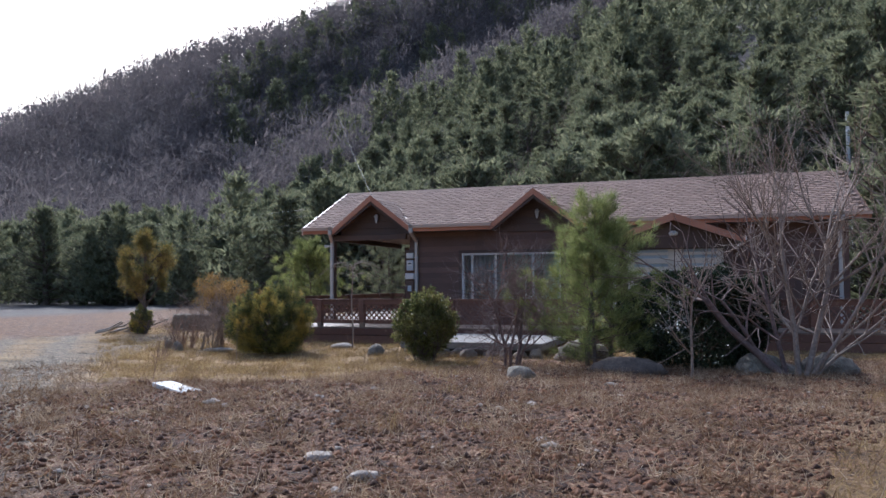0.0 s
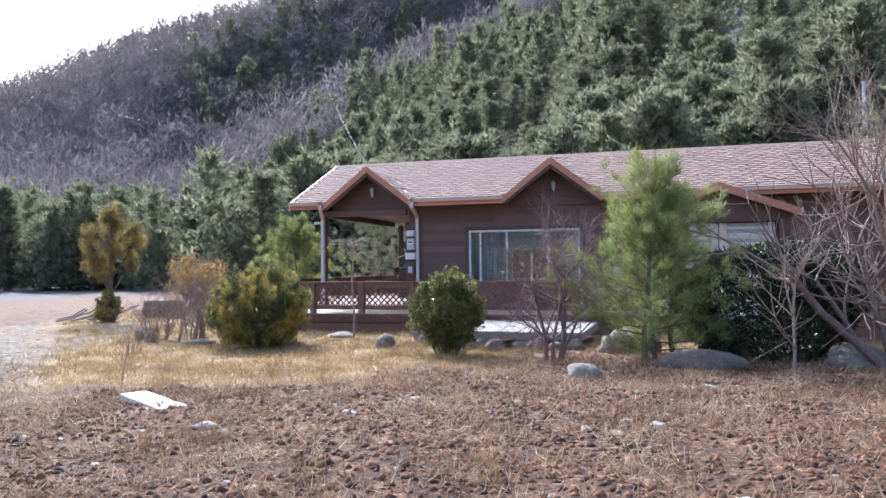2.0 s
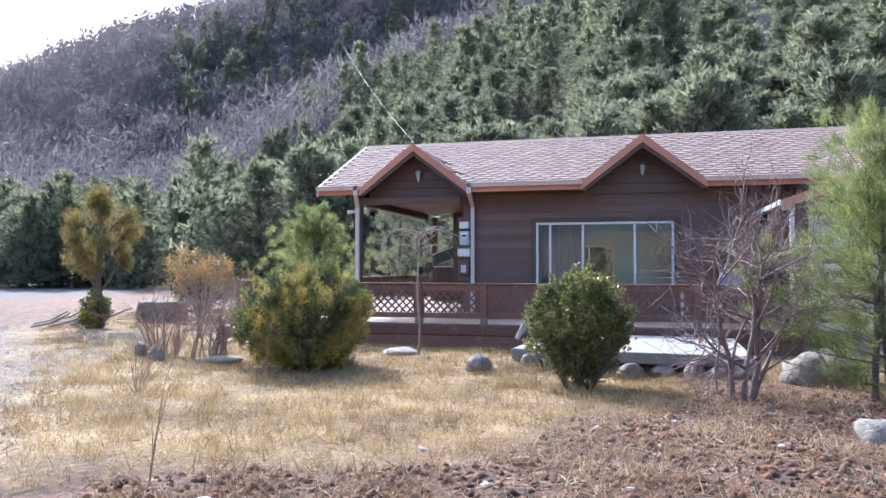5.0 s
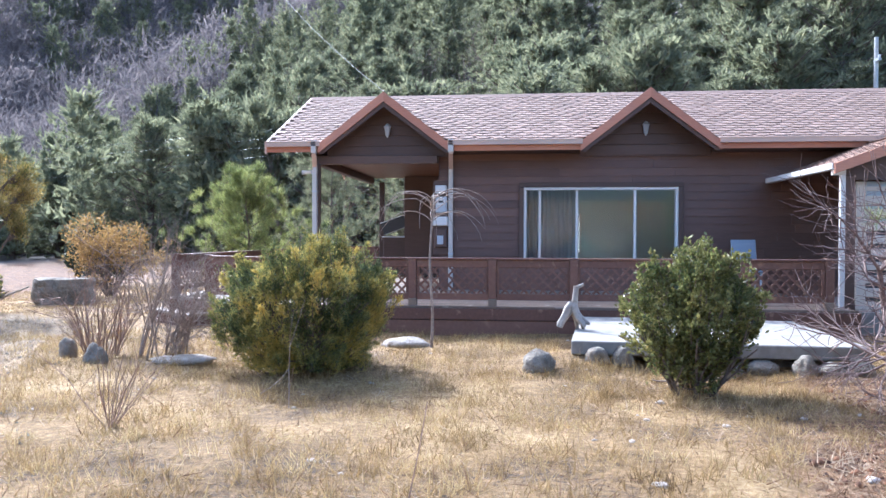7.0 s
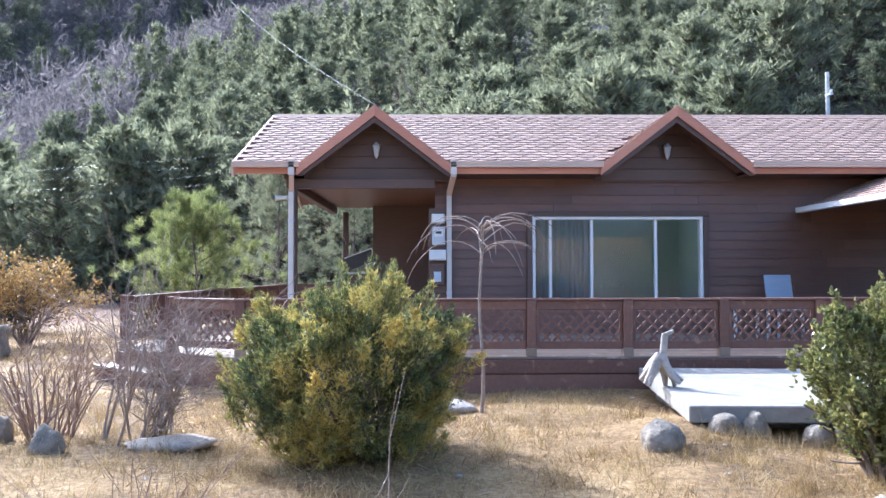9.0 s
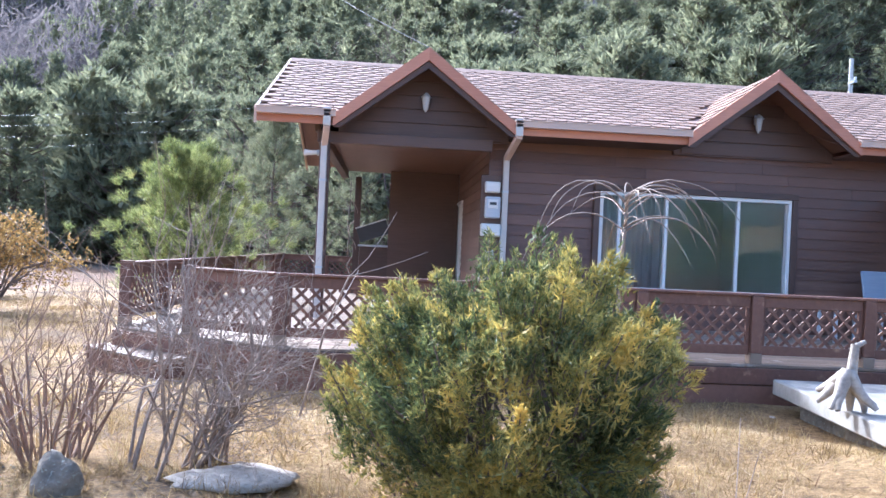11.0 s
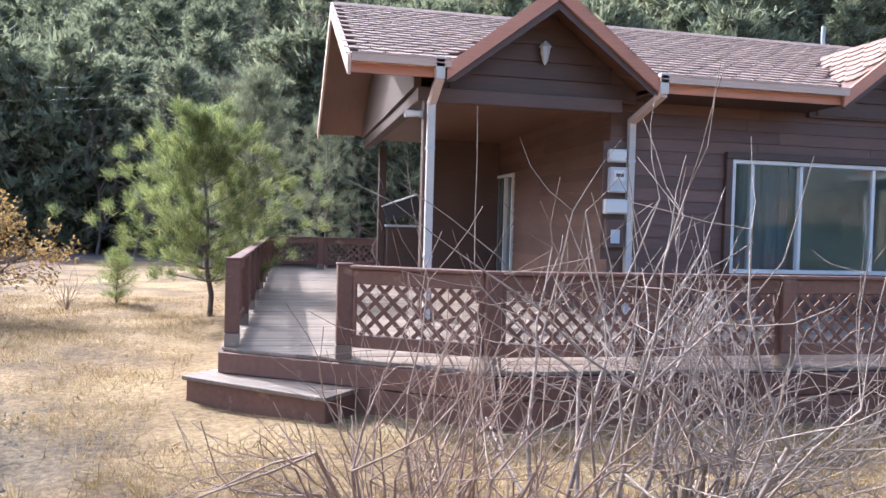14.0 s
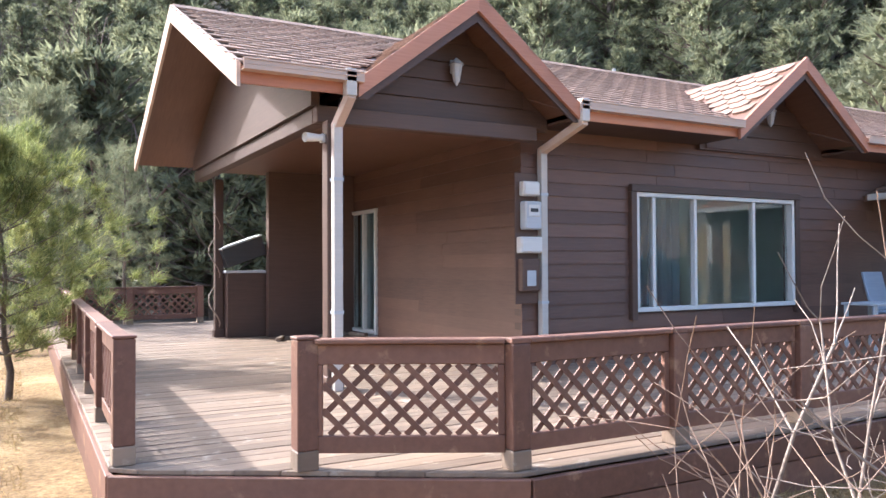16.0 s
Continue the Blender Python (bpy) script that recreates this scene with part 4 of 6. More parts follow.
def entry_porch():
    """The covered entry with its cream louvred doors."""
    cx, half, apex, z0, yf, yb = 6.08, 1.5, 3.10, 2.52, -3.2, 0.1
    for side in (-1, 1):
        plane = part("roof_entry", dormer_plane(cx, half, apex, yf, yb, side, z0), MAT_CEILING)
        structure(plane, "brown shingled slope of the entry roof", "roof")
        up = Vector((-side * half, 0, apex - z0))
        m = slope_frame((cx - half, yb, z0), (0, -1, 0), up) if side < 0 else slope_frame((cx + half, yf, z0), (0, 1, 0), up)
        lay_shingles(plane, m, yb - yf, math.hypot(half, apex - z0), lambda p: True, lambda p: False)
        d = Vector((half + 0.06, 0, z0 - apex))
        bm = prism([(0, 0.03), (side * d.x, d.z + 0.02), (side * d.x, d.z - 0.13), (0, -0.14)], 0.04)
        ob = part("barge_board", bm, MAT_FASCIA)
        ob.matrix_basis = Matrix.Translation((cx, yf - 0.045, apex))
        structure(ob, "terracotta painted barge board of the entry", "trim")
        gut = bmesh.new()
        x = cx + side * (half + 0.03)
        slab(gut, (x - 0.05, yf, z0 - 0.06), (x + 0.05, yb - 0.2, z0 - 0.05))
        slab(gut, (x + side * 0.05 - 0.006, yf, z0 - 0.05), (x + side * 0.05 + 0.006, yb - 0.2, z0 + 0.03))
        tagged(part("gutter", gut, MAT_WHITE), "white metal gutter along the entry roof", "gutter", "gutters")
    ob = part("wall_entry_gable", prism([(-half + 0.1, 2.32), (half - 0.1, 2.32), (half - 0.1, 2.48), (0, apex - 0.08), (-half + 0.1, 2.48)], 0.06), MAT_TRIM)
    ob.matrix_basis = Matrix.Translation((cx, -2.95, 0))
    structure(ob, "dark brown boarded entry gable", "wall")
    for x in (4.82, 7.3):
        porch_post(x, -2.95, 0.35, 2.36)
    structure(part("floor_entry", box((4.77, -3.1, 0), (7.4, -0.02, 0.35), None, 0.01), MAT_CONCRETE), "concrete floor slab of the entry", "floor")
    lamp = base("ceiling_lamp", cx, -3.0, 2.62, "round white entry lamp under the gable", "lamp")
    bm = bmesh.new()
    bmesh.ops.create_uvsphere(bm, u_segments=14, v_segments=8, radius=0.11, matrix=Matrix.Translation((cx, -3.0, 2.66)) @ Matrix.Diagonal((1, 1, 0.55, 1)))
    part("shade", bm, MAT_WHITE, lamp, "", True)
    part("mount", box((cx - 0.06, -3.0, 2.67), (cx + 0.06, -2.94, 2.73), None, 0.01), MAT_GREY, lamp)
    for k, x0 in enumerate((5.0, 6.1)):
        x1 = x0 + 1.08
        door = base("entry_door", (x0 + x1) / 2, -2.8, 0.36, "cream painted louvred wooden door with slots", "door", "entry doors", "structure")
        y = -2.82
        for a, b in ((x0, x0 + 0.14), (x1 - 0.14, x1)):
            part("stile", box((a, y, 0.36), (b, y + 0.05, 2.3), None, 0.005), MAT_CREAM, door)
        z = 0.36
        while z < 2.25:
            top = min(z + 0.20, 2.3)
            part("rail", box((x0 + 0.142, y + 0.004, z), (x1 - 0.142, y + 0.046, top - 0.075), None, 0.005), MAT_CREAM, door)
            part("slot", box((x0 + 0.142, y + 0.03, top - 0.075), (x1 - 0.142, y + 0.04, top)), MAT_BLACK if z < 1.4 else MAT_CURTAIN, door)
            z += 0.20
        part("door_handle", box((x1 - 0.10, y - 0.05, 1.25), (x1 - 0.07, y, 1.45), None, 0.006), MAT_GREY, door)
    structure(part("wall_entry", box((4.9, -2.74, 0.35), (7.25, -2.7, 2.34)), MAT_TRIM), "dark boarding behind the entry doors", "wall")
    pipe = base("downspout", 4.7, -3.04, 0.1, "white square downspout on the entry post", "downspout", "downspouts")
    part("pipe", box((4.67, -3.07, 0.1), (4.74, -3.0, 2.4), None, 0.006), MAT_WHITE, pipe)
    part("elbow", box((4.55, -3.08, 2.38), (4.74, -3.0, 2.46), None, 0.006), MAT_WHITE, pipe)


def porch_things():
    # low dark screen beside the rear post
    porch_post(-3.78, 5.35, Z_DECK, 2.9, 0.13)
    cab = base("porch_cabinet", -3.4, 5.3, Z_DECK, "dark brown timber cabinet against the rear porch", "cabinet")
    part("body", box((-3.70, 5.1, Z_DECK), (-3.05, 5.5, 1.42), None, 0.01), MAT_TRIM, cab)
    part("worktop", box((-3.73, 5.07, 1.42), (-3.03, 5.53, 1.46), None, 0.006), MAT_GREY, cab)
    m = Matrix.Translation((-3.68, 5.12, 1.5)) @ Matrix.Rotation(radians(-20), 4, "Y")
    part("lid", box((0, 0.0, 0.0), (0.66, 0.36, 0.3), m, 0.006), MAT_BLACK, cab, "sloping dark lid")
    part("edge", box((-0.01, -0.02, 0.30), (0.67, 0.38, 0.325), m, 0.004), MAT_BOARD, cab, "pale worn edge strip")
    spot = base("porch_spotlight", -4.13, -0.36, 2.66, "small white spotlight on the porch post", "lamp")
    part("bracket", box((-4.13, -0.39, 2.66), (-4.092, -0.33, 2.74), None, 0.005), MAT_GREY, spot)
    v, f = tubes([((-4.13, -0.38, 2.70), (-4.30, -0.42, 2.69), 0.03, 0.045)], 10)
    link("shade", fast_mesh("shade", v, f), MAT_WHITE, spot)
    vine = [(-3.86 + 0.09 * math.sin(k * 0.9), 5.28 + 0.06 * math.cos(k * 0.9), Z_DECK + 0.11 * k) for k in range(19)]
    v, f = hose(vine, [0.014 - 0.0004 * k for k in range(19)], 5)
    tagged(link("dry_vine", fast_mesh("dry_vine", v, f), MAT_PALE_BARK), "dry pale vine climbing the rear porch post", "vine")
    rng = random.Random(9)
    for k in range(5):
        x, y = -3.1 + 0.32 * k, 4.3 + rng.uniform(-0.3, 0.3)
        m = Matrix.Translation((x, y, Z_DECK + 0.03)) @ Matrix.Rotation(rng.uniform(0, 3), 4, "Z")
        ob = part("wood_offcut", box((-0.2, -0.04, -0.028), (0.2, 0.04, 0.028), m, 0.006), MAT_DECK)
        tagged(ob, "loose wooden offcut lying on the deck", "wood", "wood offcuts")
    # things left on the front deck
    chair = base("folding_chair", 4.0, -0.8, Z_DECK, "pale blue folding chair on the deck", "chair")
    part("seat", box((3.75, -1.0, 0.83), (4.2, -0.6, 0.87), None, 0.01), MAT_BLUE, chair)
    m = Matrix.Translation((4.0, -0.58, 0.87)) @ Matrix.Rotation(radians(-14), 4, "X")
    part("backrest", box((-0.22, -0.02, 0.0), (0.22, 0.02, 0.55), m, 0.01), MAT_BLUE, chair)
    for x in (3.78, 4.17):
        for y in (-0.97, -0.63):
            part("leg", box((x - 0.015, y - 0.015, Z_DECK), (x + 0.015, y + 0.015, 0.83)), MAT_GREY, chair)
    table = base("low_table", 3.3, -0.9, Z_DECK, "small grey table on the deck", "table")
    part("tabletop", box((3.0, -1.15, 0.98), (3.6, -0.65, 1.01), None, 0.006), MAT_GREY, table)
    for x in (3.04, 3.56):
        for y in (-1.1, -0.7):
            part("leg", box((x - 0.02, y - 0.02, Z_DECK), (x + 0.02, y + 0.02, 0.98)), MAT_GREY, table)
    # room seen through the window
    blind = base("curtain", 0.6, 0.3, 0.45, "grey folded curtain inside the window", "curtain")
    bm = bmesh.new()
    n = 26
    rows = [[bm.verts.new((0.08 + 0.98 * i / n, 0.30 + 0.03 * math.sin(i * 1.7), z)) for i in range(n + 1)] for z in (0.47, 2.55)]
    for i in range(n):
        bm.faces.new((rows[0][i], rows[0][i + 1], rows[1][i + 1], rows[1][i]))
    bmesh.ops.solidify(bm, geom=bm.faces[:], thickness=0.006)
    part("cloth", bm, MAT_CURTAIN, blind)
    part("curtain_rod", box((0.0, 0.29, 2.55), (2.9, 0.31, 2.57)), MAT_GREY, blind)


build_walls()
build_roof()
sliding_window("window_1", *WIN[:2], *WIN[2:], (0.31, 1.02, 2.12), "wide white framed sliding window")
sliding_window("window_2", 0.0, 1.05, 1.0 - 0.55, 2.42, (0.5,), "white framed sliding porch door window", Matrix.Translation((X_WALL, 5.0, 0)) @ Matrix.Rotation(radians(-90), 4, "Z"))
sliding_window("window_3", 0.1, 1.5, 1.0, 2.05, (0.8,), "rear window of the room", Matrix.Translation((0, Y_REAR + 0.03, 0)))
for x0, x1, z0, z1, y0 in ((-0.09, 3.02, 2.412, 2.50, -0.06), (-0.09, -0.002, 0.86, 2.41, -0.05), (2.932, 3.02, 0.86, 2.41, -0.05)):
    structure(part("trim", box((x0, y0, z0), (x1, 0.028, z1), None, 0.005), MAT_TRIM), "dark brown casing round the window", "trim")
build_deck()
build_rails()
right_deck()
porch_post(-4.02, -0.36, Z_DECK, 2.86)
downspout(-3.98, Y_EAVE - 0.09, -4.02, -0.49, Z_DECK, "white square downspout on the porch post")
downspout(-1.36, Y_EAVE - 0.09, -1.42, -0.06, Z_DECK, "white square downspout on the wall corner")
downspout(10.05, Y_EAVE - 0.09, 10.02, -0.44, Z_DECK, "white square downspout on the far wall end")
electric_boxes()
entry_porch()
porch_things()
courses("clapboard", bpy.data.objects["wall_front"], (X_WALL, 0.03, 0.3), (1, 0), X_RIGHT - X_WALL, 0.0, 2.9, (0, -1), [(1.57, 4.68, 0.56, 2.2)])
courses("clapboard", bpy.data.objects["wall_side"], (X_WALL + 0.03, 0.03, 0.42), (0, 1), 4.87, 0.0, 2.6, (-1, 0), [(3.92, 5.0, 0, 2.02)])


# ---- plants ----
def height_at(x, y):
    return float(land(x, y) + bumps(x, y))


def plant(name, x, y, label, category, group=""):
    return base(name, x, y, height_at(x, y), label, category, group)


def lobed(n, rng, rx, ry, rz, lobes, low=-0.8):
    """Points on and under a lumpy rounded surface, with their outward directions."""
    d = rng.normal(0, 1, (n * 3, 3))
    d /= np.linalg.norm(d, axis=1, keepdims=True)
    d = d[d[:, 2] > low][:n]
    c = rng.normal(0, 1, (lobes, 3))
    c[:, 2] = np.abs(c[:, 2]) * 0.9 - 0.25
    c /= np.linalg.norm(c, axis=1, keepdims=True)
    near = np.max(d @ c.T, axis=1)
    r = (0.56 + 0.52 * smooth(0.80, 0.98, near)) * rng.uniform(0.6, 1.0, len(d)) ** 0.4
    r = np.where(d[:, 2] < 0.1, np.maximum(r, rng.uniform(0.74, 0.95, len(d))), r)
    return d * r[:, None] * np.array([rx, ry, rz]), d


def bush(name, x, y, rx, ry, rz, lift, material, label, n, length, width, rng, lobes=30, upward=0.5, broad=False, low=-0.75, stems=9):
    ob = plant(name, x, y, label, "shrub")
    z = height_at(x, y)
    pts, out = lobed(n, rng, rx, ry, rz, lobes, low)
    pts = pts + np.array([x, y, z + lift])
    pts[:, 2] = np.maximum(pts[:, 2], z + 0.04)
    way = out * (1 - upward) + np.array([0, 0, upward])
    make = leaves if broad else blades
    v, f = make(pts, way, length, width, 0.45, rng, 3)
    link("crown", fast_mesh("crown", v, f), material, ob)
    seg = []
    for k in range(stems):
        a = rng.uniform(0, 6.28)
        s, _ = limbs((x + 0.12 * math.cos(a), y + 0.12 * math.sin(a), z - 0.03), (0.8 * math.cos(a) * rx, 0.8 * math.sin(a) * ry, 0.9), rz * 1.1, 0.02, 2, rng, 3, 0.15, 0.1)
        seg += s
    v, f = tubes(seg, 4)
    link("branchwork", fast_mesh("branchwork", v, f), MAT_BARK, ob)
    return ob


def plumes(name, x, y, rx, ry, rz, lift, count, material, label, rng, leaf=(0.066, 0.016), per=46, low=-0.62, tall=(0.22, 0.36), lobes=34, broad=False):
    """A bush of many upright plumes."""
    ob = plant(name, x, y, label, "shrub")
    z = height_at(x, y)
    tops, out = lobed(count, rng, rx, ry, rz, lobes, low)
    tops = tops * rng.uniform(0.82, 1.1, (len(tops), 1)) + np.array([x, y, z + lift])
    pts, way, seg = [], [], []
    for t, o in zip(tops, out):
        d = o * 0.55 + np.array([0, 0, 0.62]) + rng.normal(0, 0.14, 3)
        d /= np.linalg.norm(d)
        ln = rng.uniform(*tall)
        root = t - d * ln
        seg.append((root, t, 0.006, 0.002))
        for u in rng.uniform(0, 1, per):
            pts.append(root + d * ln * u + rng.normal(0, 0.042 * (1.25 - u), 3))
            way.append(d * 0.75 + rng.normal(0, 0.5, 3))
    v, f = (leaves if broad else blades)(np.array(pts), np.array(way), leaf[0], leaf[1], 0.2, rng, 3)
    v[:, 2] = np.maximum(v[:, 2], z + 0.05)
    link("crown", fast_mesh("crown", v, f), material, ob)
    for k in range(14):
        a = rng.uniform(0, 6.28)
        s, _ = limbs((x + 0.15 * math.cos(a), y + 0.15 * math.sin(a), z - 0.03), (math.cos(a) * 0.42, math.sin(a) * 0.42, 0.8), rz * 0.75, 0.02, 1, rng, 4, 0.12, 0.12)
        seg += s
    v, f = tubes(seg, 4)
    link("branchwork", fast_mesh("branchwork", v, f), MAT_BARK, ob)


def pine(name, x, y, h, spread, rng, material=MAT_PINE, label="", whorls=11, per=7, needles=26, long=0.13, thick=0.004, bare=0.1, stems=1, group="", tuft_every=5, build=True):
    """A pine with whorls of limbs, each set with brushes of needles. build=False gives the arrays round the origin."""
    z = height_at(x, y) if build else 0.0
    seg, pts, way = [], [], []
    for st in range(stems):
        ox, oy = (rng.normal(0, 0.14, 2) if stems > 1 else (0, 0))
        hh = h * (1 if st == 0 else rng.uniform(0.6, 0.9))
        lean = rng.normal(0, 0.03 if stems == 1 else 0.07, 2)
        trunk = [np.array([x + ox + lean[0] * hh * k / 8 + rng.normal(0, 0.006 * h), y + oy + lean[1] * hh * k / 8 + rng.normal(0, 0.006 * h), z - 0.05 + hh * k / 8]) for k in range(9)]
        r0 = 0.012 * h + 0.012
        for k in range(8):
            seg.append((trunk[k], trunk[k + 1], r0 * (1 - k / 8.6), r0 * (1 - (k + 1) / 8.6)))
        for wv in range(whorls):
            t = bare + (1 - bare) * (wv + rng.uniform(0, 0.6)) / whorls
            p = trunk[min(7, int(t * 8))] + (trunk[min(8, int(t * 8) + 1)] - trunk[min(7, int(t * 8))]) * (t * 8 % 1)
            reach = spread * (1 - t) ** 0.75 * (0.45 + 0.55 * min(1, (t - bare) / 0.15 + 0.3)) + 0.04 * h
            for b in range(per):
                a = b / per * 6.283 + rng.uniform(-0.5, 0.5)
                d = np.array([math.cos(a), math.sin(a), 0.12 + 0.75 * t])
                d /= np.linalg.norm(d)
                ln = reach * rng.uniform(0.5, 1.2)
                q, mid = p + d * ln, p + d * ln * 0.5 + np.array([0, 0, -0.03 * ln])
                q = q + np.array([0, 0, 0.12 * ln])
                seg.append((p, mid, 0.004 * h * (1 - t) + 0.003, 0.004))
                seg.append((mid, q, 0.004, 0.002))
                for u in np.linspace(0.3, 1.0, tuft_every):
                    c = p + (q - p) * u + rng.normal(0, 0.05 * ln + 0.02, 3)
                    dd = d * 0.7 + np.array([0, 0, 0.5])
                    for _ in range(needles):
                        pts.append(c + rng.normal(0, long * 0.22, 3))
                        way.append(dd)
        for _ in range(needles):
            pts.append(trunk[8] + np.array([0, 0, rng.uniform(-0.2, 0.03) * min(1.0, h / 3)]))
            way.append(np.array([0, 0, 1.0]))
    v, f = blades(np.array(pts), np.array(way), long, thick, 0.6, rng, 1)
    tv, tf = tubes(seg, 5)
    if not build:
        return v, f, tv, tf
    ob = plant(name, x, y, label, "tree", group)
    link("trunk", fast_mesh("trunk", tv, tf), MAT_BARK, ob)
    link("crown", fast_mesh("crown", v, f), material, ob)
    return ob


def bare_tree(name, x, y, stems, label, rng, material=MAT_PALE_BARK, category="tree"):
    """A leafless tree or shrub: stems given as (direction, length, radius, depth, forks, offset)."""
    ob = plant(name, x, y, label, category)
    z = height_at(x, y)
    for d, ln, r, depth, forks, off, bend, lift in stems:
        seg, _ = limbs((x + off[0], y + off[1], z - 0.04), d, ln, r, depth, rng, forks, bend, lift)
        v, f = tubes(seg, 5)
        link("stem", fast_mesh("stem", v, f), material, ob)
    return ob


def leafy_tree(name, x, y, size, material, label, rng, stems, reach=0.55, leaf=(0.075, 0.036), per=5, trunk=0.0):
    """A small tree whose forked stems carry leaves round their twig ends."""
    ob = plant(name, x, y, label, "tree")
    z = height_at(x, y)
    seg, tips = [], []
    if trunk:
        seg.append(((x, y, z - 0.05), (x + 0.02, y, z + trunk), 0.07, 0.055))
    for k in range(stems):
        a = k / stems * 6.283 + rng.uniform(-0.4, 0.4)
        t = reach * rng.uniform(0.4, 1.2)
        s, e = limbs((x + 0.05 * math.cos(a), y + 0.05 * math.sin(a), z - 0.04 + trunk), (math.cos(a) * t, math.sin(a) * t, 1), size, 0.026 * size + 0.008, 2, rng, 3, 0.14, 0.06)
        seg += s
        tips += e
    pts = np.repeat(np.array([p for p, _ in tips]), per * 3, 0)
    pts = pts + rng.normal(0, 0.085, pts.shape)
    way = np.repeat(np.array([d for _, d in tips]), per * 3, 0)
    v, f = leaves(pts, way, leaf[0], leaf[1], 0.7, rng, 2)
    link("crown", fast_mesh("crown", v, f), material, ob)
    v, f = tubes(seg, 5)
    link("trunk", fast_mesh("trunk", v, f), MAT_BARK, ob)


def golden_tree(x, y, rng):
    """An upright evergreen: one dark trunk, tufted golden masses above and green growth at its foot."""
    ob = plant("golden_evergreen", x, y, "golden green upright evergreen tree by the drive", "tree")
    z = height_at(x, y)
    seg = []
    at = [np.array([x + 0.05 * math.sin(1.3 * k), y + 0.03 * math.sin(2.1 * k), z - 0.05 + 0.42 * k]) for k in range(8)]
    for k in range(7):
        seg.append((at[k], at[k + 1], 0.085 - 0.010 * k, 0.075 - 0.010 * k))
    masses = [(-0.66, 0.05, 1.66, 0.36, 0.34, 0.24), (-0.45, 0.1, 1.5, 0.3, 0.3, 0.2)]
    for k in range(17):
        t = (k + rng.random()) / 17
        a, out = rng.uniform(0, 6.283), (0.72 * math.sin(math.pi * (0.25 + 0.68 * t))) * rng.uniform(0.55, 1.1)
        size = rng.uniform(0.2, 0.34)
        masses.append((out * math.cos(a), out * math.sin(a), 1.55 + 1.65 * t, size, size, size * 0.85))
    pts, way = [], []
    for mx, my, mz, rx, ry, rz in masses:
        c = np.array([x + mx, y + my, z + mz])
        root = at[max(1, min(6, int((mz - 0.45) / 0.42)))]
        for p, o in zip(*lobed(34, rng, rx, ry, rz, 9, -0.9)):
            tip = c + p
            d = o * 0.5 + np.array([0, 0, 0.7]) + rng.normal(0, 0.15, 3)
            d /= np.linalg.norm(d)
            seg.append((root + (c - root) * 0.6, tip - d * 0.12, 0.008, 0.003))
            for u in rng.uniform(0, 1, 22):
                pts.append(tip - d * 0.28 * (1 - u) + rng.normal(0, 0.05, 3))
                way.append(d)
        seg.append((root, c, 0.03, 0.012))
    v, f = blades(np.array(pts), np.array(way), 0.075, 0.014, 0.5, rng, 2)
    link("crown", fast_mesh("crown", v, f), MAT_GOLD, ob)
    v, f = tubes(seg, 5)
    link("trunk", fast_mesh("trunk", v, f), MAT_BARK, ob)


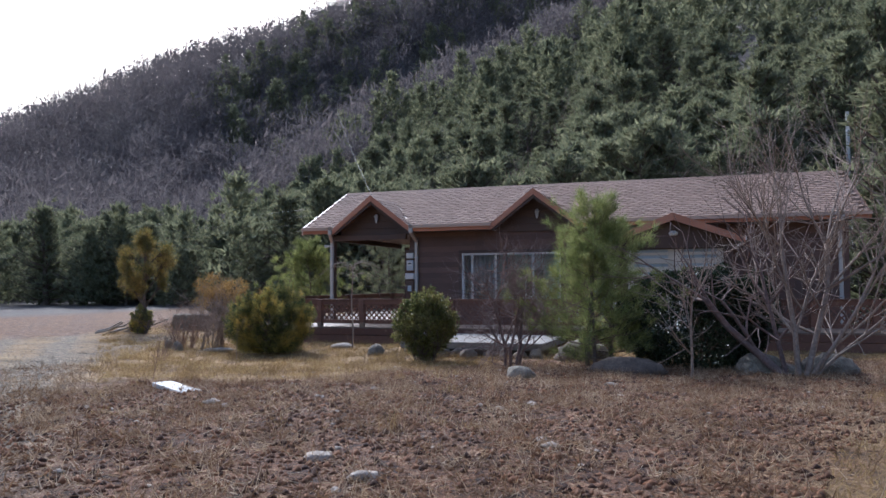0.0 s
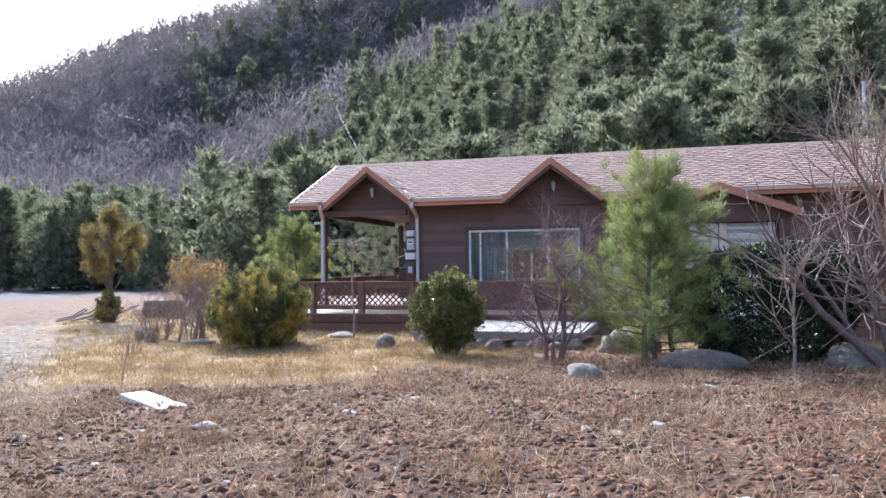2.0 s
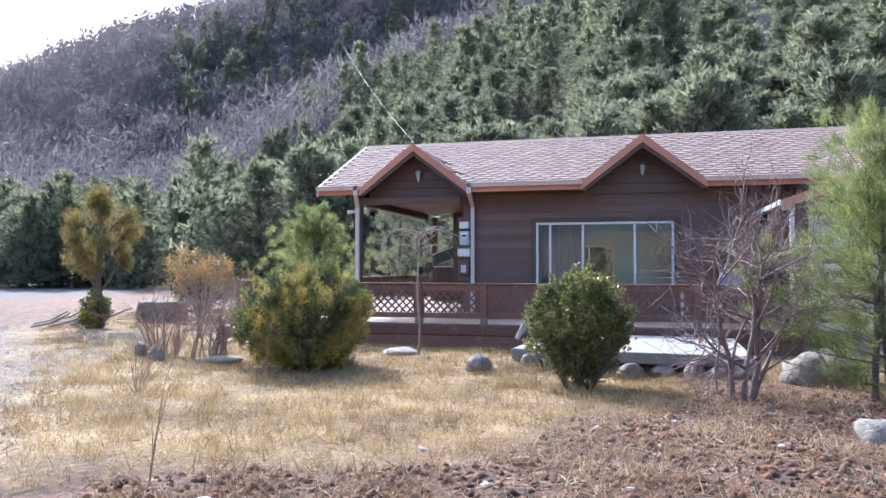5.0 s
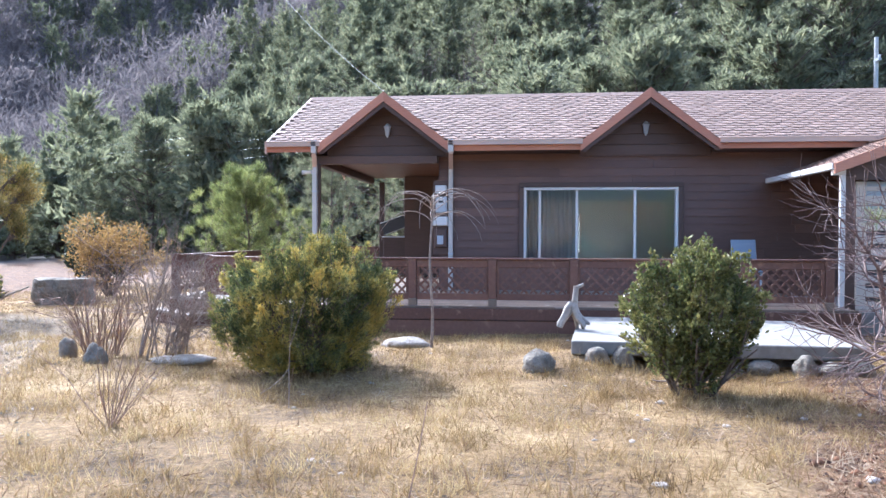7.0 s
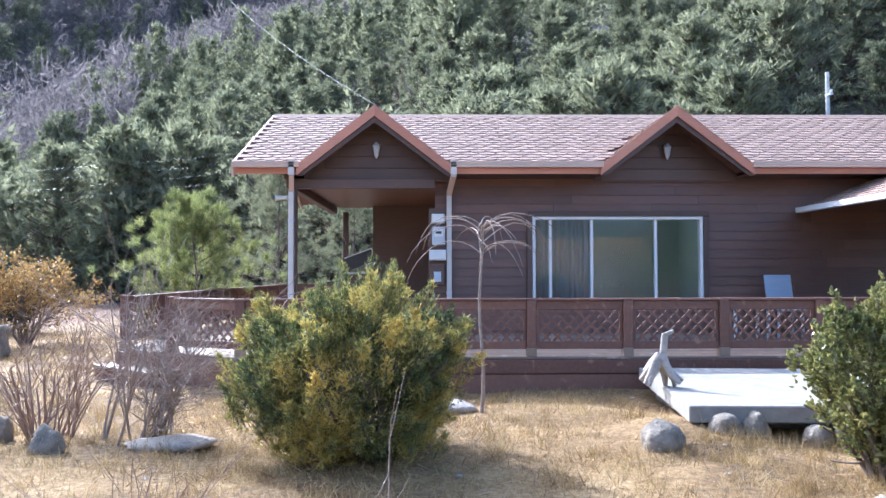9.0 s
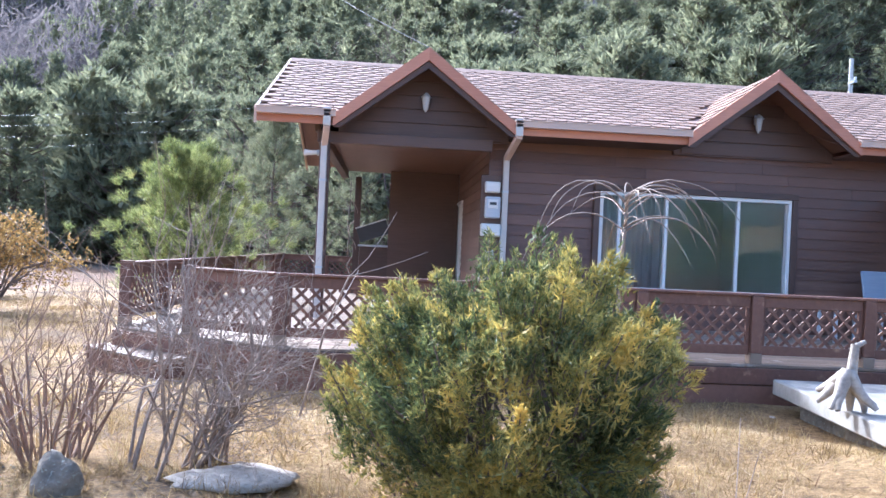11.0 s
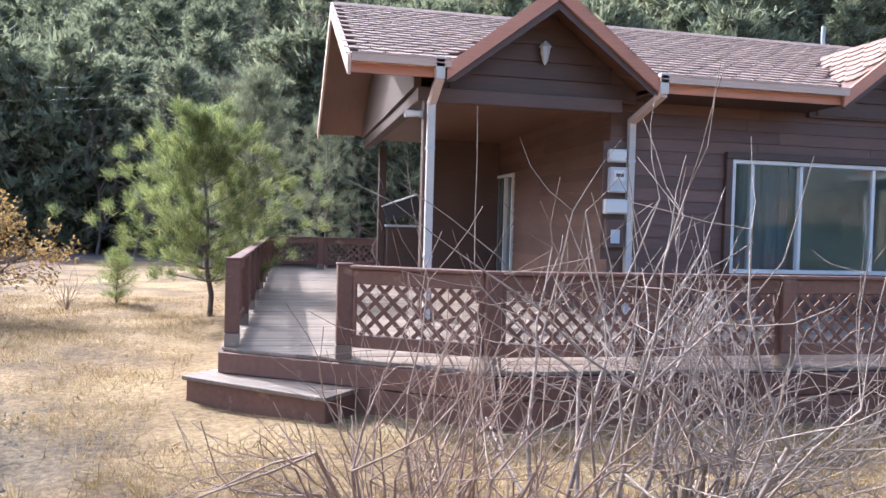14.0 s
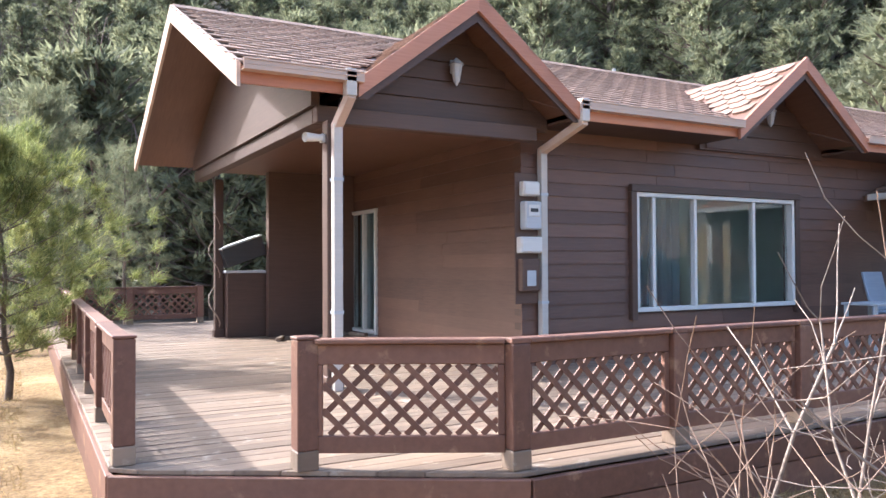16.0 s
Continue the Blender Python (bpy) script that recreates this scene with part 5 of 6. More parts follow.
def foreground_plants():
    rng = np.random.default_rng(11)
    plumes("yew_bush", -2.34, -6.9, 0.95, 0.95, 0.88, 0.70, 640, MAT_YEW, "spreading green and golden yew bush on the grass", rng, (0.048, 0.010), 95, -0.93, (0.18, 0.32), 17)
    plumes("round_bush", 1.55, -7.7, 0.60, 0.58, 0.66, 0.74, 460, MAT_BOX, "rounded evergreen bush of small leaves in the yard", rng, (0.042, 0.022), 34, -0.92, (0.12, 0.24), 22, True)
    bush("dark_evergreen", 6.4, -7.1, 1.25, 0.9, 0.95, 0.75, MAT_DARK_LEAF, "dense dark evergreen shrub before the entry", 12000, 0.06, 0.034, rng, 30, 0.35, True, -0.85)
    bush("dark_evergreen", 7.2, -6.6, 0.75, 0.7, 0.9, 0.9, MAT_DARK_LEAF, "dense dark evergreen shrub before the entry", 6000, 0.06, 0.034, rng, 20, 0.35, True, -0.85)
    pine("young_pine", 4.85, -7.75, 3.1, 1.7, rng, MAT_PINE, "young yellow-green pine with several stems", 9, 5, 58, 0.17, 0.008, 0.08, 3)
    pine("young_pine", -6.62, 3.25, 3.0, 2.1, rng, MAT_PINE, "young bright green pine beside the deck", 11, 8, 70, 0.17, 0.010, 0.16, 1)
    pine("grey_pine", -6.3, 9.6, 4.9, 2.5, rng, MAT_FOREST, "grey-green pine behind the deck", 11, 8, 44, 0.2, 0.014, 0.15)
    golden_tree(-10.1, -1.5, rng)
    plumes("low_evergreen", -10.0, -1.75, 0.36, 0.34, 0.5, 0.4, 90, MAT_YEW, "low green growth at the foot of a tree", rng, (0.06, 0.03), 30, -0.8, (0.15, 0.3), 9, True)
    leafy_tree("rusty_tree", -10.0, 2.7, 0.95, MAT_ORANGE, "small tree with rusty orange winter leaves", rng, 9, 0.55, (0.06, 0.03), 11)
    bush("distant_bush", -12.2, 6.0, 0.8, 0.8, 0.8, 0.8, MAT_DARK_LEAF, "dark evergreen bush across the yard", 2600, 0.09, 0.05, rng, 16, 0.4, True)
    pine("small_pine", -8.3, 4.9, 0.9, 0.45, rng, MAT_PINE, "knee-high young pine in the grass", 6, 6, 20, 0.11, 0.007, 0.15)
    pine("grey_pine", -4.3, 13.0, 4.4, 2.0, rng, MAT_FOREST, "grey-green pine behind the deck", 10, 7, 30, 0.16, 0.012, 0.2)

    up = lambda sx, sy, k=1.0: (sx, sy, k)
    spray = []
    for k in range(26):
        a, t = rng.uniform(0, 6.283), rng.uniform(0.1, 0.7)
        spray.append((up(math.cos(a) * t, math.sin(a) * t), rng.uniform(0.5, 0.85), rng.uniform(0.007, 0.012), 2, 3, (0.16 * math.cos(a), 0.16 * math.sin(a)), 0.15, 0.06))
    bare_tree("bare_shrub", -5.08, -6.2, spray, "leafless reddish shrub of many thin stems", rng, MAT_RED_TWIG, "shrub")
    spray = []
    for k in range(17):
        a, t = rng.uniform(-0.9, 0.7), rng.uniform(0.2, 0.9)
        spray.append((up(math.cos(a) * t, math.sin(a) * t - 0.1), rng.uniform(0.42, 0.8), rng.uniform(0.009, 0.015), 3, 3, (0.3 + 0.1 * rng.normal(), 0.1 * rng.normal()), 0.20, 0.05))
    for k in range(6):
        a = rng.uniform(-1.2, 1.6)
        spray.append((up(math.cos(a) * 0.28, math.sin(a) * 0.28), rng.uniform(0.85, 1.05), 0.013, 2, 3, (0.12 * rng.normal(), 0.12 * rng.normal()), 0.13, 0.08))
    bare_tree("bare_shrub", -4.5, -6.2, spray, "leafless pale shrub of long branching stems", rng, MAT_PALE_BARK, "shrub")
    twigs = [(up(rng.normal(0, 0.4), rng.normal(0, 0.4)), rng.uniform(0.35, 0.6), 0.005, 1, 3, (0, 0), 0.1, 0.05) for _ in range(12)]
    bare_tree("bare_shrub", -3.0, -9.7, twigs, "small leafless shrub in the grass", rng, MAT_RED_TWIG, "shrub")
    bare_tree("bare_shrub", -8.9, 4.2, twigs, "small leafless shrub in the grass", rng, MAT_RED_TWIG, "shrub")
    small = [(up(-0.22, 0.1), 1.25, 0.036, 3, 4, (-0.10, 0), 0.13, 0.05), (up(0.22, 0.15), 1.35, 0.038, 3, 4, (0.08, 0), 0.13, 0.06), (up(0.0, -0.25), 1.2, 0.032, 3, 4, (0, -0.06), 0.13, 0.05),
             (up(0.42, -0.1), 1.1, 0.026, 2, 5, (0.10, 0.05), 0.13, 0.05)]
    bare_tree("bare_tree", 3.32, -8.05, small, "small leafless spreading tree with slender forked trunks", rng, MAT_DARK_TWIG)
    big = [(up(-0.10, 0.1), 2.1, 0.05, 3, 4, (-0.05, 0), 0.09, 0.12), (up(0.22, 0.1), 2.2, 0.055, 3, 4, (0.05, 0), 0.09, 0.12), (up(0.6, -0.1), 1.9, 0.04, 3, 3, (0.1, 0), 0.09, 0.08),
           (up(1.2, 0.0), 1.6, 0.03, 2, 4, (0.12, 0), 0.09, 0.05)]
    bare_tree("bare_tree", 8.1, -8.5, big, "tall leafless tree with several pale trunks", rng, MAT_PALE_BARK)
    lean = [(up(-0.75, 0.1, 0.8), 1.7, 0.075, 3, 3, (0, 0), 0.08, 0.03), (up(-0.35, 0.2), 1.8, 0.045, 2, 4, (0.05, 0.05), 0.1, 0.06)]
    bare_tree("bare_tree", 7.85, -8.35, lean, "dark leafless tree leaning over the evergreen shrub", rng, MAT_DARK_TWIG)
    bare_tree("thin_tree", 6.45, -9.75, [(up(0.03, 0), 1.15, 0.024, 2, 5, (0, 0), 0.07, 0.10)], "thin leafless sapling in the tilled soil", rng, MAT_PALE_BARK)
    bare_tree("thin_tree", -1.95, -8.8, [(up(0.02, 0), 0.55, 0.006, 1, 3, (0, 0), 0.05, 0.10)], "thin leafless sapling in the grass", rng, MAT_PALE_BARK)
    bare_tree("thin_tree", -3.75, -4.7, [(up(0.25, 0), 1.3, 0.012, 1, 3, (0, 0), 0.07, 0.03)], "thin leafless sapling beside the deck", rng, MAT_PALE_BARK)
    bare_tree("thin_tree", -0.35, -13.2, [(up(-0.2, 0.1), 0.5, 0.006, 1, 2, (0, 0), 0.1, 0.05)], "dry leaning stalk by the drive", rng, MAT_RED_TWIG)
    # weeping sapling
    x, y = -1.2, -5.1
    ob = plant("weeping_sapling", x, y, "slender weeping sapling with drooping bare twigs", "tree")
    z = height_at(x, y)
    v, f = hose([(x + 0.02 * math.sin(k), y, z - 0.03 + 1.95 * k / 8) for k in range(9)], [0.022 - 0.0012 * k for k in range(9)], 6)
    link("trunk", fast_mesh("trunk", v, f), MAT_PALE_BARK, ob)
    seg = []
    for k in range(22):
        a, p = rng.uniform(0, 6.283), np.array([x, y, z + rng.uniform(1.6, 1.95)])
        d, ln = np.array([math.cos(a), math.sin(a), 0.7]), rng.uniform(0.06, 0.12)
        for s in range(9):
            q = p + d * ln
            seg.append((p, q, 0.007 - 0.0006 * s, 0.0065 - 0.0006 * s))
            p, d = q, d + np.array([0, 0, -0.27]) + rng.normal(0, 0.08, 3)
            d /= np.linalg.norm(d)
    v, f = tubes(seg, 4)
    link("drooping_crown", fast_mesh("drooping_crown", v, f), MAT_PALE_BARK, ob)


# ---- stones and loose things ----
def rock_mesh(name, seed, sx, sy, sz, cut=0.35, rough=0.28):
    bm = bmesh.new()
    bmesh.ops.create_icosphere(bm, subdivisions=3, radius=1)
    for v in bm.verts:
        p = v.co + Vector((seed * 3.1, seed * 1.7, 0))
        v.co *= 1 + rough * noise.noise(p * 1.1) + 0.16 * noise.noise(p * 2.7) + 0.07 * noise.noise(p * 6.3)
        v.co = Vector((v.co.x * sx, v.co.y * sy, max(v.co.z, -cut) * sz))
    mesh = bpy.data.meshes.new(name)
    bm.to_mesh(mesh)
    bm.free()
    mesh.shade_smooth()
    return mesh


def rock(name, x, y, sx, sy, sz, seed, label, material=MAT_STONE, turn=0.0, group="", rough=0.28):
    ob = link(name, rock_mesh(name, seed, sx, sy, sz, rough=rough), material)
    ob.matrix_basis = Matrix.Translation((x, y, height_at(x, y) + 0.22 * sz)) @ Matrix.Rotation(turn, 4, "Z")
    return tagged(ob, label, "rock", group)


def yard_things():
    rock("boulder", 4.4, -6.65, 0.52, 0.40, 0.34, 1, "smooth grey rounded boulder beside the slab", MAT_STONE, 0.2, rough=0.12)
    # the second boulder takes the dark bark colour in place of the pine's shade
    rock("boulder", 5.45, -8.75, 0.6, 0.33, 0.2, 2, "low boulder under the young pine, coloured dark for its shade", MAT_BARK)
    rock("boulder", 4.05, -10.5, 0.2, 0.17, 0.15, 3, "brown pitted field stone on the soil", MAT_STONE, rough=0.5)
    rock("boulder", 7.6, -8.0, 0.5, 0.35, 0.25, 4, "grey boulder under the bare tree")
    rock("boulder", 8.6, -7.7, 0.45, 0.35, 0.25, 14, "grey boulder under the bare tree")
    rock("standing_stone", -4.82, -6.8, 0.13, 0.11, 0.17, 5, "grey upright stone among bare stems")
    rock("standing_stone", -5.5, -6.22, 0.11, 0.1, 0.2, 6, "grey upright stone among bare stems")
    rock("flat_stone", -3.93, -6.5, 0.34, 0.22, 0.07, 7, "flat pale stepping stone in the grass", MAT_PALE_STONE, rough=0.4)
    rock("flat_stone", -1.55, -4.9, 0.33, 0.2, 0.09, 8, "flat pale stepping stone by the deck", MAT_PALE_STONE)
    rock("field_stone", 0.15, -6.85, 0.17, 0.15, 0.17, 9, "rounded grey stone near the slab")
    rng = random.Random(3)
    for k in range(9):
        rock("border_stone", 0.85 + 0.33 * k + rng.uniform(-0.1, 0.1), -6.5 - 0.02 * k + rng.uniform(-0.12, 0.12), rng.uniform(0.10, 0.22), rng.uniform(0.1, 0.16), rng.uniform(0.08, 0.17), 20 + k, "rounded grey stone packed under the slab", MAT_STONE, rng.random(), "slab stones")
    # stone block, flat topped, across the yard
    bm = bmesh.new()
    bmesh.ops.create_cube(bm, size=1)
    bmesh.ops.subdivide_edges(bm, edges=bm.edges[:], cuts=7, use_grid_fill=True)
    for v in bm.verts:
        p = Vector((v.co.x * 1.3, v.co.y * 0.8, v.co.z * 0.62))
        round_off = 1 - 0.13 * (abs(v.co.x * 2) ** 6 * abs(v.co.y * 2) ** 4 + 0.6 * abs(v.co.x * 2) ** 6 * abs(v.co.z * 2) ** 6)
        p = Vector((p.x * round_off, p.y * round_off, p.z * 0.85)) + Vector((noise.noise(p * 2.3), noise.noise(p * 2.3 + Vector((7, 0, 0))), 0.4 * noise.noise(p * 2.9 + Vector((0, 9, 0))))) * 0.16
        v.co = p
    ob = part("stone_block", bm, MAT_STONE)
    ob.matrix_basis = Matrix.Translation((-9.75, 0.45, 0.26)) @ Matrix.Rotation(0.55, 4, "Z")
    tagged(ob, "large flat-topped grey stone block on the grass", "rock")
    # concrete slab
    bm = bmesh.new()
    top = [(0.52, -6.4), (3.62, -6.55), (3.68, -4.0), (0.8, -3.75)]
    a = [bm.verts.new((x, y, 0.30)) for x, y in top]
    b = [bm.verts.new((x, y, 0.15)) for x, y in top]
    bm.faces.new(a)
    bm.faces.new(b[::-1])
    for i in range(4):
        j = (i + 1) % 4
        bm.faces.new((a[j], a[i], b[i], b[j]))
    bmesh.ops.recalc_face_normals(bm, faces=bm.faces)
    bmesh.ops.bevel(bm, geom=bm.edges[:], offset=0.012, segments=1, affect="EDGES")
    tagged(part("concrete_slab", bm, MAT_CONCRETE), "pale concrete slab laid on stones before the deck", "slab")
    bm = box((0.9, -6.0, -0.05), (3.4, -4.1, 0.15))
    tagged(part("slab_footing", bm, MAT_STONE), "rough stone footing under the slab", "footing")
    # pale plank lying by the drive
    m = Matrix.Translation((0.55, -13.9, 0.245)) @ Matrix.Rotation(math.atan2(-0.55, 0.91), 4, "Z") @ Matrix.Rotation(radians(1.5), 4, "Y")
    tagged(part("white_board", box((-0.44, -0.125, 0), (0.46, 0.125, 0.055), m, 0.006), MAT_BOARD), "pale white board lying on the soil", "board")
    # driftwood with a white stake
    ob = base("driftwood", 0.6, -5.3, 0.28, "bleached driftwood root with a pale stake", "driftwood")
    g = np.random.default_rng(5)
    for k in range(8):
        ang = k * 0.8
        pts = [np.array([0.6, -5.3, 0.62])]
        d = np.array([math.cos(ang) * 0.45, math.sin(ang) * 0.45, -0.75])
        for _ in range(6):
            d = d + g.normal(0, 0.16, 3)
            pts.append(pts[-1] + d / np.linalg.norm(d) * 0.058)
        v, f = hose(pts, [0.05, 0.055, 0.047, 0.042, 0.036, 0.03, 0.02], 8)
        mesh = fast_mesh("root", v, f)
        mesh.shade_smooth()
        link("root", mesh, MAT_DRIFT, ob)
    v, f = tubes([((0.62, -5.3, 0.5), (0.65, -5.3, 0.84), 0.045, 0.032), ((0.65, -5.3, 0.82), (0.74, -5.28, 0.86), 0.026, 0.018)], 8)
    link("stake", fast_mesh("stake", v, f), MAT_DRIFT, ob)
    # heap of pale branches by the far tree
    g = np.random.default_rng(8)
    for k in range(14):
        px, py = -11.0 + g.normal(0, 0.35), -1.6 + g.normal(0, 0.25)
        ang, ln = g.uniform(-0.6, 0.5), g.uniform(0.8, 1.5)
        p = np.array([px, py, 0.03 + 0.03 * (k % 4)])
        v, f = tubes([(p, p + np.array([ln * 0.5 * math.cos(ang), ln * 0.5 * math.sin(ang), 0.10]), 0.03, 0.03), (p + np.array([ln * 0.5 * math.cos(ang), ln * 0.5 * math.sin(ang), 0.10]), p + np.array([ln * math.cos(ang), ln * math.sin(ang), 0.32]), 0.03, 0.018)], 6)
        tagged(link("cut_branch", fast_mesh("cut_branch", v, f), MAT_DRIFT), "pale cut branch in a heap", "branch", "branch heap")
    # scattered field stones
    meshes = [rock_mesh("field_stone", 40 + k, 1.0, 0.75, 0.34, 0.35, 0.5) for k in range(6)]
    for mesh in meshes:
        mesh.materials.append(MAT_PALE_STONE)
    spots = [(3.87, -16.6, 0.12), (4.45, -17.15, 0.10), (5.33, -15.72, 0.07), (5.45, -15.95, 0.07), (4.4, -14.1, 0.06), (4.68, -13.8, 0.06), (4.9, -13.9, 0.07), (4.63, -14.2, 0.06), (5.41, -11.1, 0.09), (1.61, -14.7, 0.09), (1.85, -14.8, 0.06), (2.41, -13.7, 0.05), (2.7, -12.9, 0.06)]
    r = random.Random(12)
    spots += [(r.uniform(0.5, 8), r.uniform(-18, -8), r.uniform(0.018, 0.05)) for _ in range(90)]
    spots += [(r.uniform(-7, 1), r.uniform(-13, -4), r.uniform(0.015, 0.035)) for _ in range(30)]
    for x, y, s in spots:
        ob = link("field_stone", r.choice(meshes), None)
        ob.matrix_basis = Matrix.Translation((x, y, height_at(x, y) + 0.1 * s)) @ Matrix.Rotation(r.uniform(0, 6), 4, "Z") @ Matrix.Diagonal((s, s, s, 1))
        tagged(ob, "small pale stone lying on the soil", "stone", "field stones")


def soil_at(x, y):
    """True where the ground is tilled or gravel rather than grass."""
    d = (x - 2.96) * 0.745 + (y + 18) * 0.667
    w = 0.5 * np.sin(x * 1.7) * np.sin(y * 1.3 + 1)
    drive = (d < 0.1 + w * 0.4) & (d > -4.2)
    tilled = (x - 0.7 - 0.46 * np.maximum(y + 12.4, 0) + 2.4 * np.clip((-12.2 - y) / 1.6, 0, 1) + w > 0) & (0.22 * (x - 1) - (y + 7.3) + w * 0.5 > 0) & (x < 8 + 0.35 * (y + 14) + w)
    return drive, tilled


def grass_and_litter():
    rng = np.random.default_rng(21)
    n = 620000
    x, y = rng.uniform(-13, 11, n), rng.uniform(-19, 6, n)
    drive, tilled = soil_at(x, y)
    clump = np.sin(x * 3.1 + 2 * np.sin(y * 1.3)) * np.sin(y * 2.7 + 1.5 * np.sin(x * 0.9)) + rng.normal(0, 0.5, n)
    house = ((x > -6.5) & (y > -3.6)) | ((x > 0.5) & (x < 3.7) & (y > -6.6))
    patch = (np.abs(x + 7.6 + (y + 4.6) * 0.5) < 0.8) & (y < -2.0)
    keep = ~drive & ~tilled & ~house & (clump > -0.05) & ~(patch & (rng.random(n) < 0.8))
    x, y = x[keep], y[keep]
    z = land(x, y) + bumps(x, y) - 0.005
    v, f = blades(np.stack([x, y, z], 1), np.tile([0.0, 0, 0.75], (len(x), 1)), 0.085, 0.007, 0.75, rng, 1)
    ob = link("dry_grass", fast_mesh("dry_grass", v, f), MAT_STRAW)
    tagged(ob, "short dry straw-coloured winter grass", "grass", kind="stuff")
    n = 260000
    x, y = rng.uniform(-4, 10, n), rng.uniform(-20, -5.5, n)
    drive, tilled = soil_at(x, y)
    clump = np.sin(x * 4.1 + 2 * np.sin(y * 1.9)) * np.sin(y * 3.7 + 1.5 * np.sin(x * 1.4)) + rng.normal(0, 0.6, n)
    keep = (tilled & (clump > 0.1)) | (drive & (rng.random(n) < 0.12)) | (~tilled & (rng.random(n) < 0.06))
    x, y = x[keep], y[keep]
    z = land(x, y) + bumps(x, y) + rng.uniform(0.0, 0.03, len(x))
    v, f = blades(np.stack([x, y, z], 1), np.tile([0.0, 0, 0.12], (len(x), 1)), 0.13, 0.008, 0.6, rng, 1)
    ob = link("dead_stalks", fast_mesh("dead_stalks", v, f), MAT_LITTER)
    tagged(ob, "dead stalks and straw strewn over the tilled soil", "litter", kind="stuff")
    # rank tufts and dry weeds standing in the turf
    n = 5200
    cx, cy = rng.uniform(-9, 5, n), rng.uniform(-16, -3.8, n)
    drive, tilled = soil_at(cx, cy)
    by_slab = (cx > 0.2) & (cx < 4.5) & (cy > -8.4) & (cy < -6.5)
    free = ~((cx > 0.4) & (cx < 3.8) & (cy > -6.6)) & ~((cx > -4.1) & (cy > -3.9)) & ~((cx < -4.0) & (cy > -4.3))
    keep = free & ~drive & (~tilled | (rng.random(n) < 0.12)) & ((rng.random(n) < 0.40) | by_slab)
    cx, cy = cx[keep], cy[keep]
    tall = rng.uniform(0.5, 1.25, len(cx))
    k = 26
    x, y = np.repeat(cx, k) + rng.normal(0, 0.055, len(cx) * k), np.repeat(cy, k) + rng.normal(0, 0.055, len(cx) * k)
    z = land(x, y) + bumps(x, y) - 0.005
    v, f = blades(np.stack([x, y, z], 1), np.tile([0.0, 0, 1.0], (len(x), 1)), 0.14, 0.006, 0.5, rng, 1)
    size = np.repeat(np.repeat(tall, k), 3)
    foot = np.repeat(z, 3)
    v[:, 2] = foot + (v[:, 2] - foot) * size
    ob = link("grass_tufts", fast_mesh("grass_tufts", v, f), MAT_STRAW)
    tagged(ob, "rank straw tufts standing in the dry turf", "grass", kind="stuff")
    # loose gravel on the drive and the worn path
    n = 60000
    x, y = rng.uniform(-12, 6, n), rng.uniform(-19, -2.5, n)
    drive, tilled = soil_at(x, y)
    worn = (np.abs(x + 7.6 + (y + 4.6) * 0.5) < 1.1 + 0.4 * np.sin(y * 1.7)) & (y < -2.0)
    keep = (drive & (rng.random(n) < 0.3)) | (worn & (rng.random(n) < 0.75))
    x, y = x[keep], y[keep]
    s = 0.004 + 0.022 * rng.random(len(x)) ** 3
    tet = np.array([(1, 0.1, -0.5), (-0.6, 0.9, -0.5), (-0.5, -0.9, -0.5), (0.1, 0, 0.9)])
    v = tet[None] * rng.uniform(0.6, 1.3, (len(x), 4, 3)) * s[:, None, None] + np.stack([x, y, land(x, y) + bumps(x, y) + 0.002], 1)[:, None]
    f = np.array([(0, 1, 3), (1, 2, 3), (2, 0, 3), (0, 2, 1)])[None] + (np.arange(len(x)) * 4)[:, None, None]
    ob = link("gravel", fast_mesh("gravel", v.reshape(-1, 3), f.reshape(-1, 3)), MAT_STONE)
    tagged(ob, "loose grey gravel on the drive and worn path", "gravel", kind="stuff")
    # clods of soil
    r = np.random.default_rng(6)
    n = 42000
    x, y = r.uniform(-0.5, 9, n), r.uniform(-19, -7.5, n)
    _, tilled = soil_at(x, y)
    x, y = x[tilled], y[tilled]
    s = 0.007 + 0.04 * r.random(len(x)) ** 3
    oct_v = np.array([(1, 0, 0), (-1, 0, 0), (0, 1, 0), (0, -1, 0), (0, 0, 0.8), (0, 0, -0.8)], float)
    oct_f = np.array([(0, 2, 4), (2, 1, 4), (1, 3, 4), (3, 0, 4), (2, 0, 5), (1, 2, 5), (3, 1, 5), (0, 3, 5)])
    v = (oct_v[None] * r.uniform(0.6, 1.3, (len(x), 6, 3)) * s[:, None, None]) + np.stack([x, y, land(x, y) + bumps(x, y)], 1)[:, None]
    f = oct_f[None] + (np.arange(len(x)) * 6)[:, None, None]
    mesh = fast_mesh("soil_clods", v.reshape(-1, 3), f.reshape(-1, 3))
    ob = link("soil_clods", mesh, MAT_SOIL)
    tagged(ob, "brown crumbled clods of tilled soil", "soil", kind="stuff")


# ---- woods ----
def scatter(templates, spots, rng, low=0.75, high=1.25):
    vs, fs, off = [], [], 0
    for x, y, s in spots:
        v, f = templates[rng.integers(len(templates))]
        a = rng.uniform(0, 6.283)
        c, sn = math.cos(a), math.sin(a)
        k = s * rng.uniform(low, high)
        w = np.stack([v[:, 0] * c - v[:, 1] * sn, v[:, 0] * sn + v[:, 1] * c, v[:, 2] * rng.uniform(0.9, 1.15)], 1) * k
        w += np.array([x, y, float(land(x, y)) - 0.2])
        vs.append(w)
        fs.append(f + off)
        off += len(v)
    return np.concatenate(vs), np.concatenate(fs)


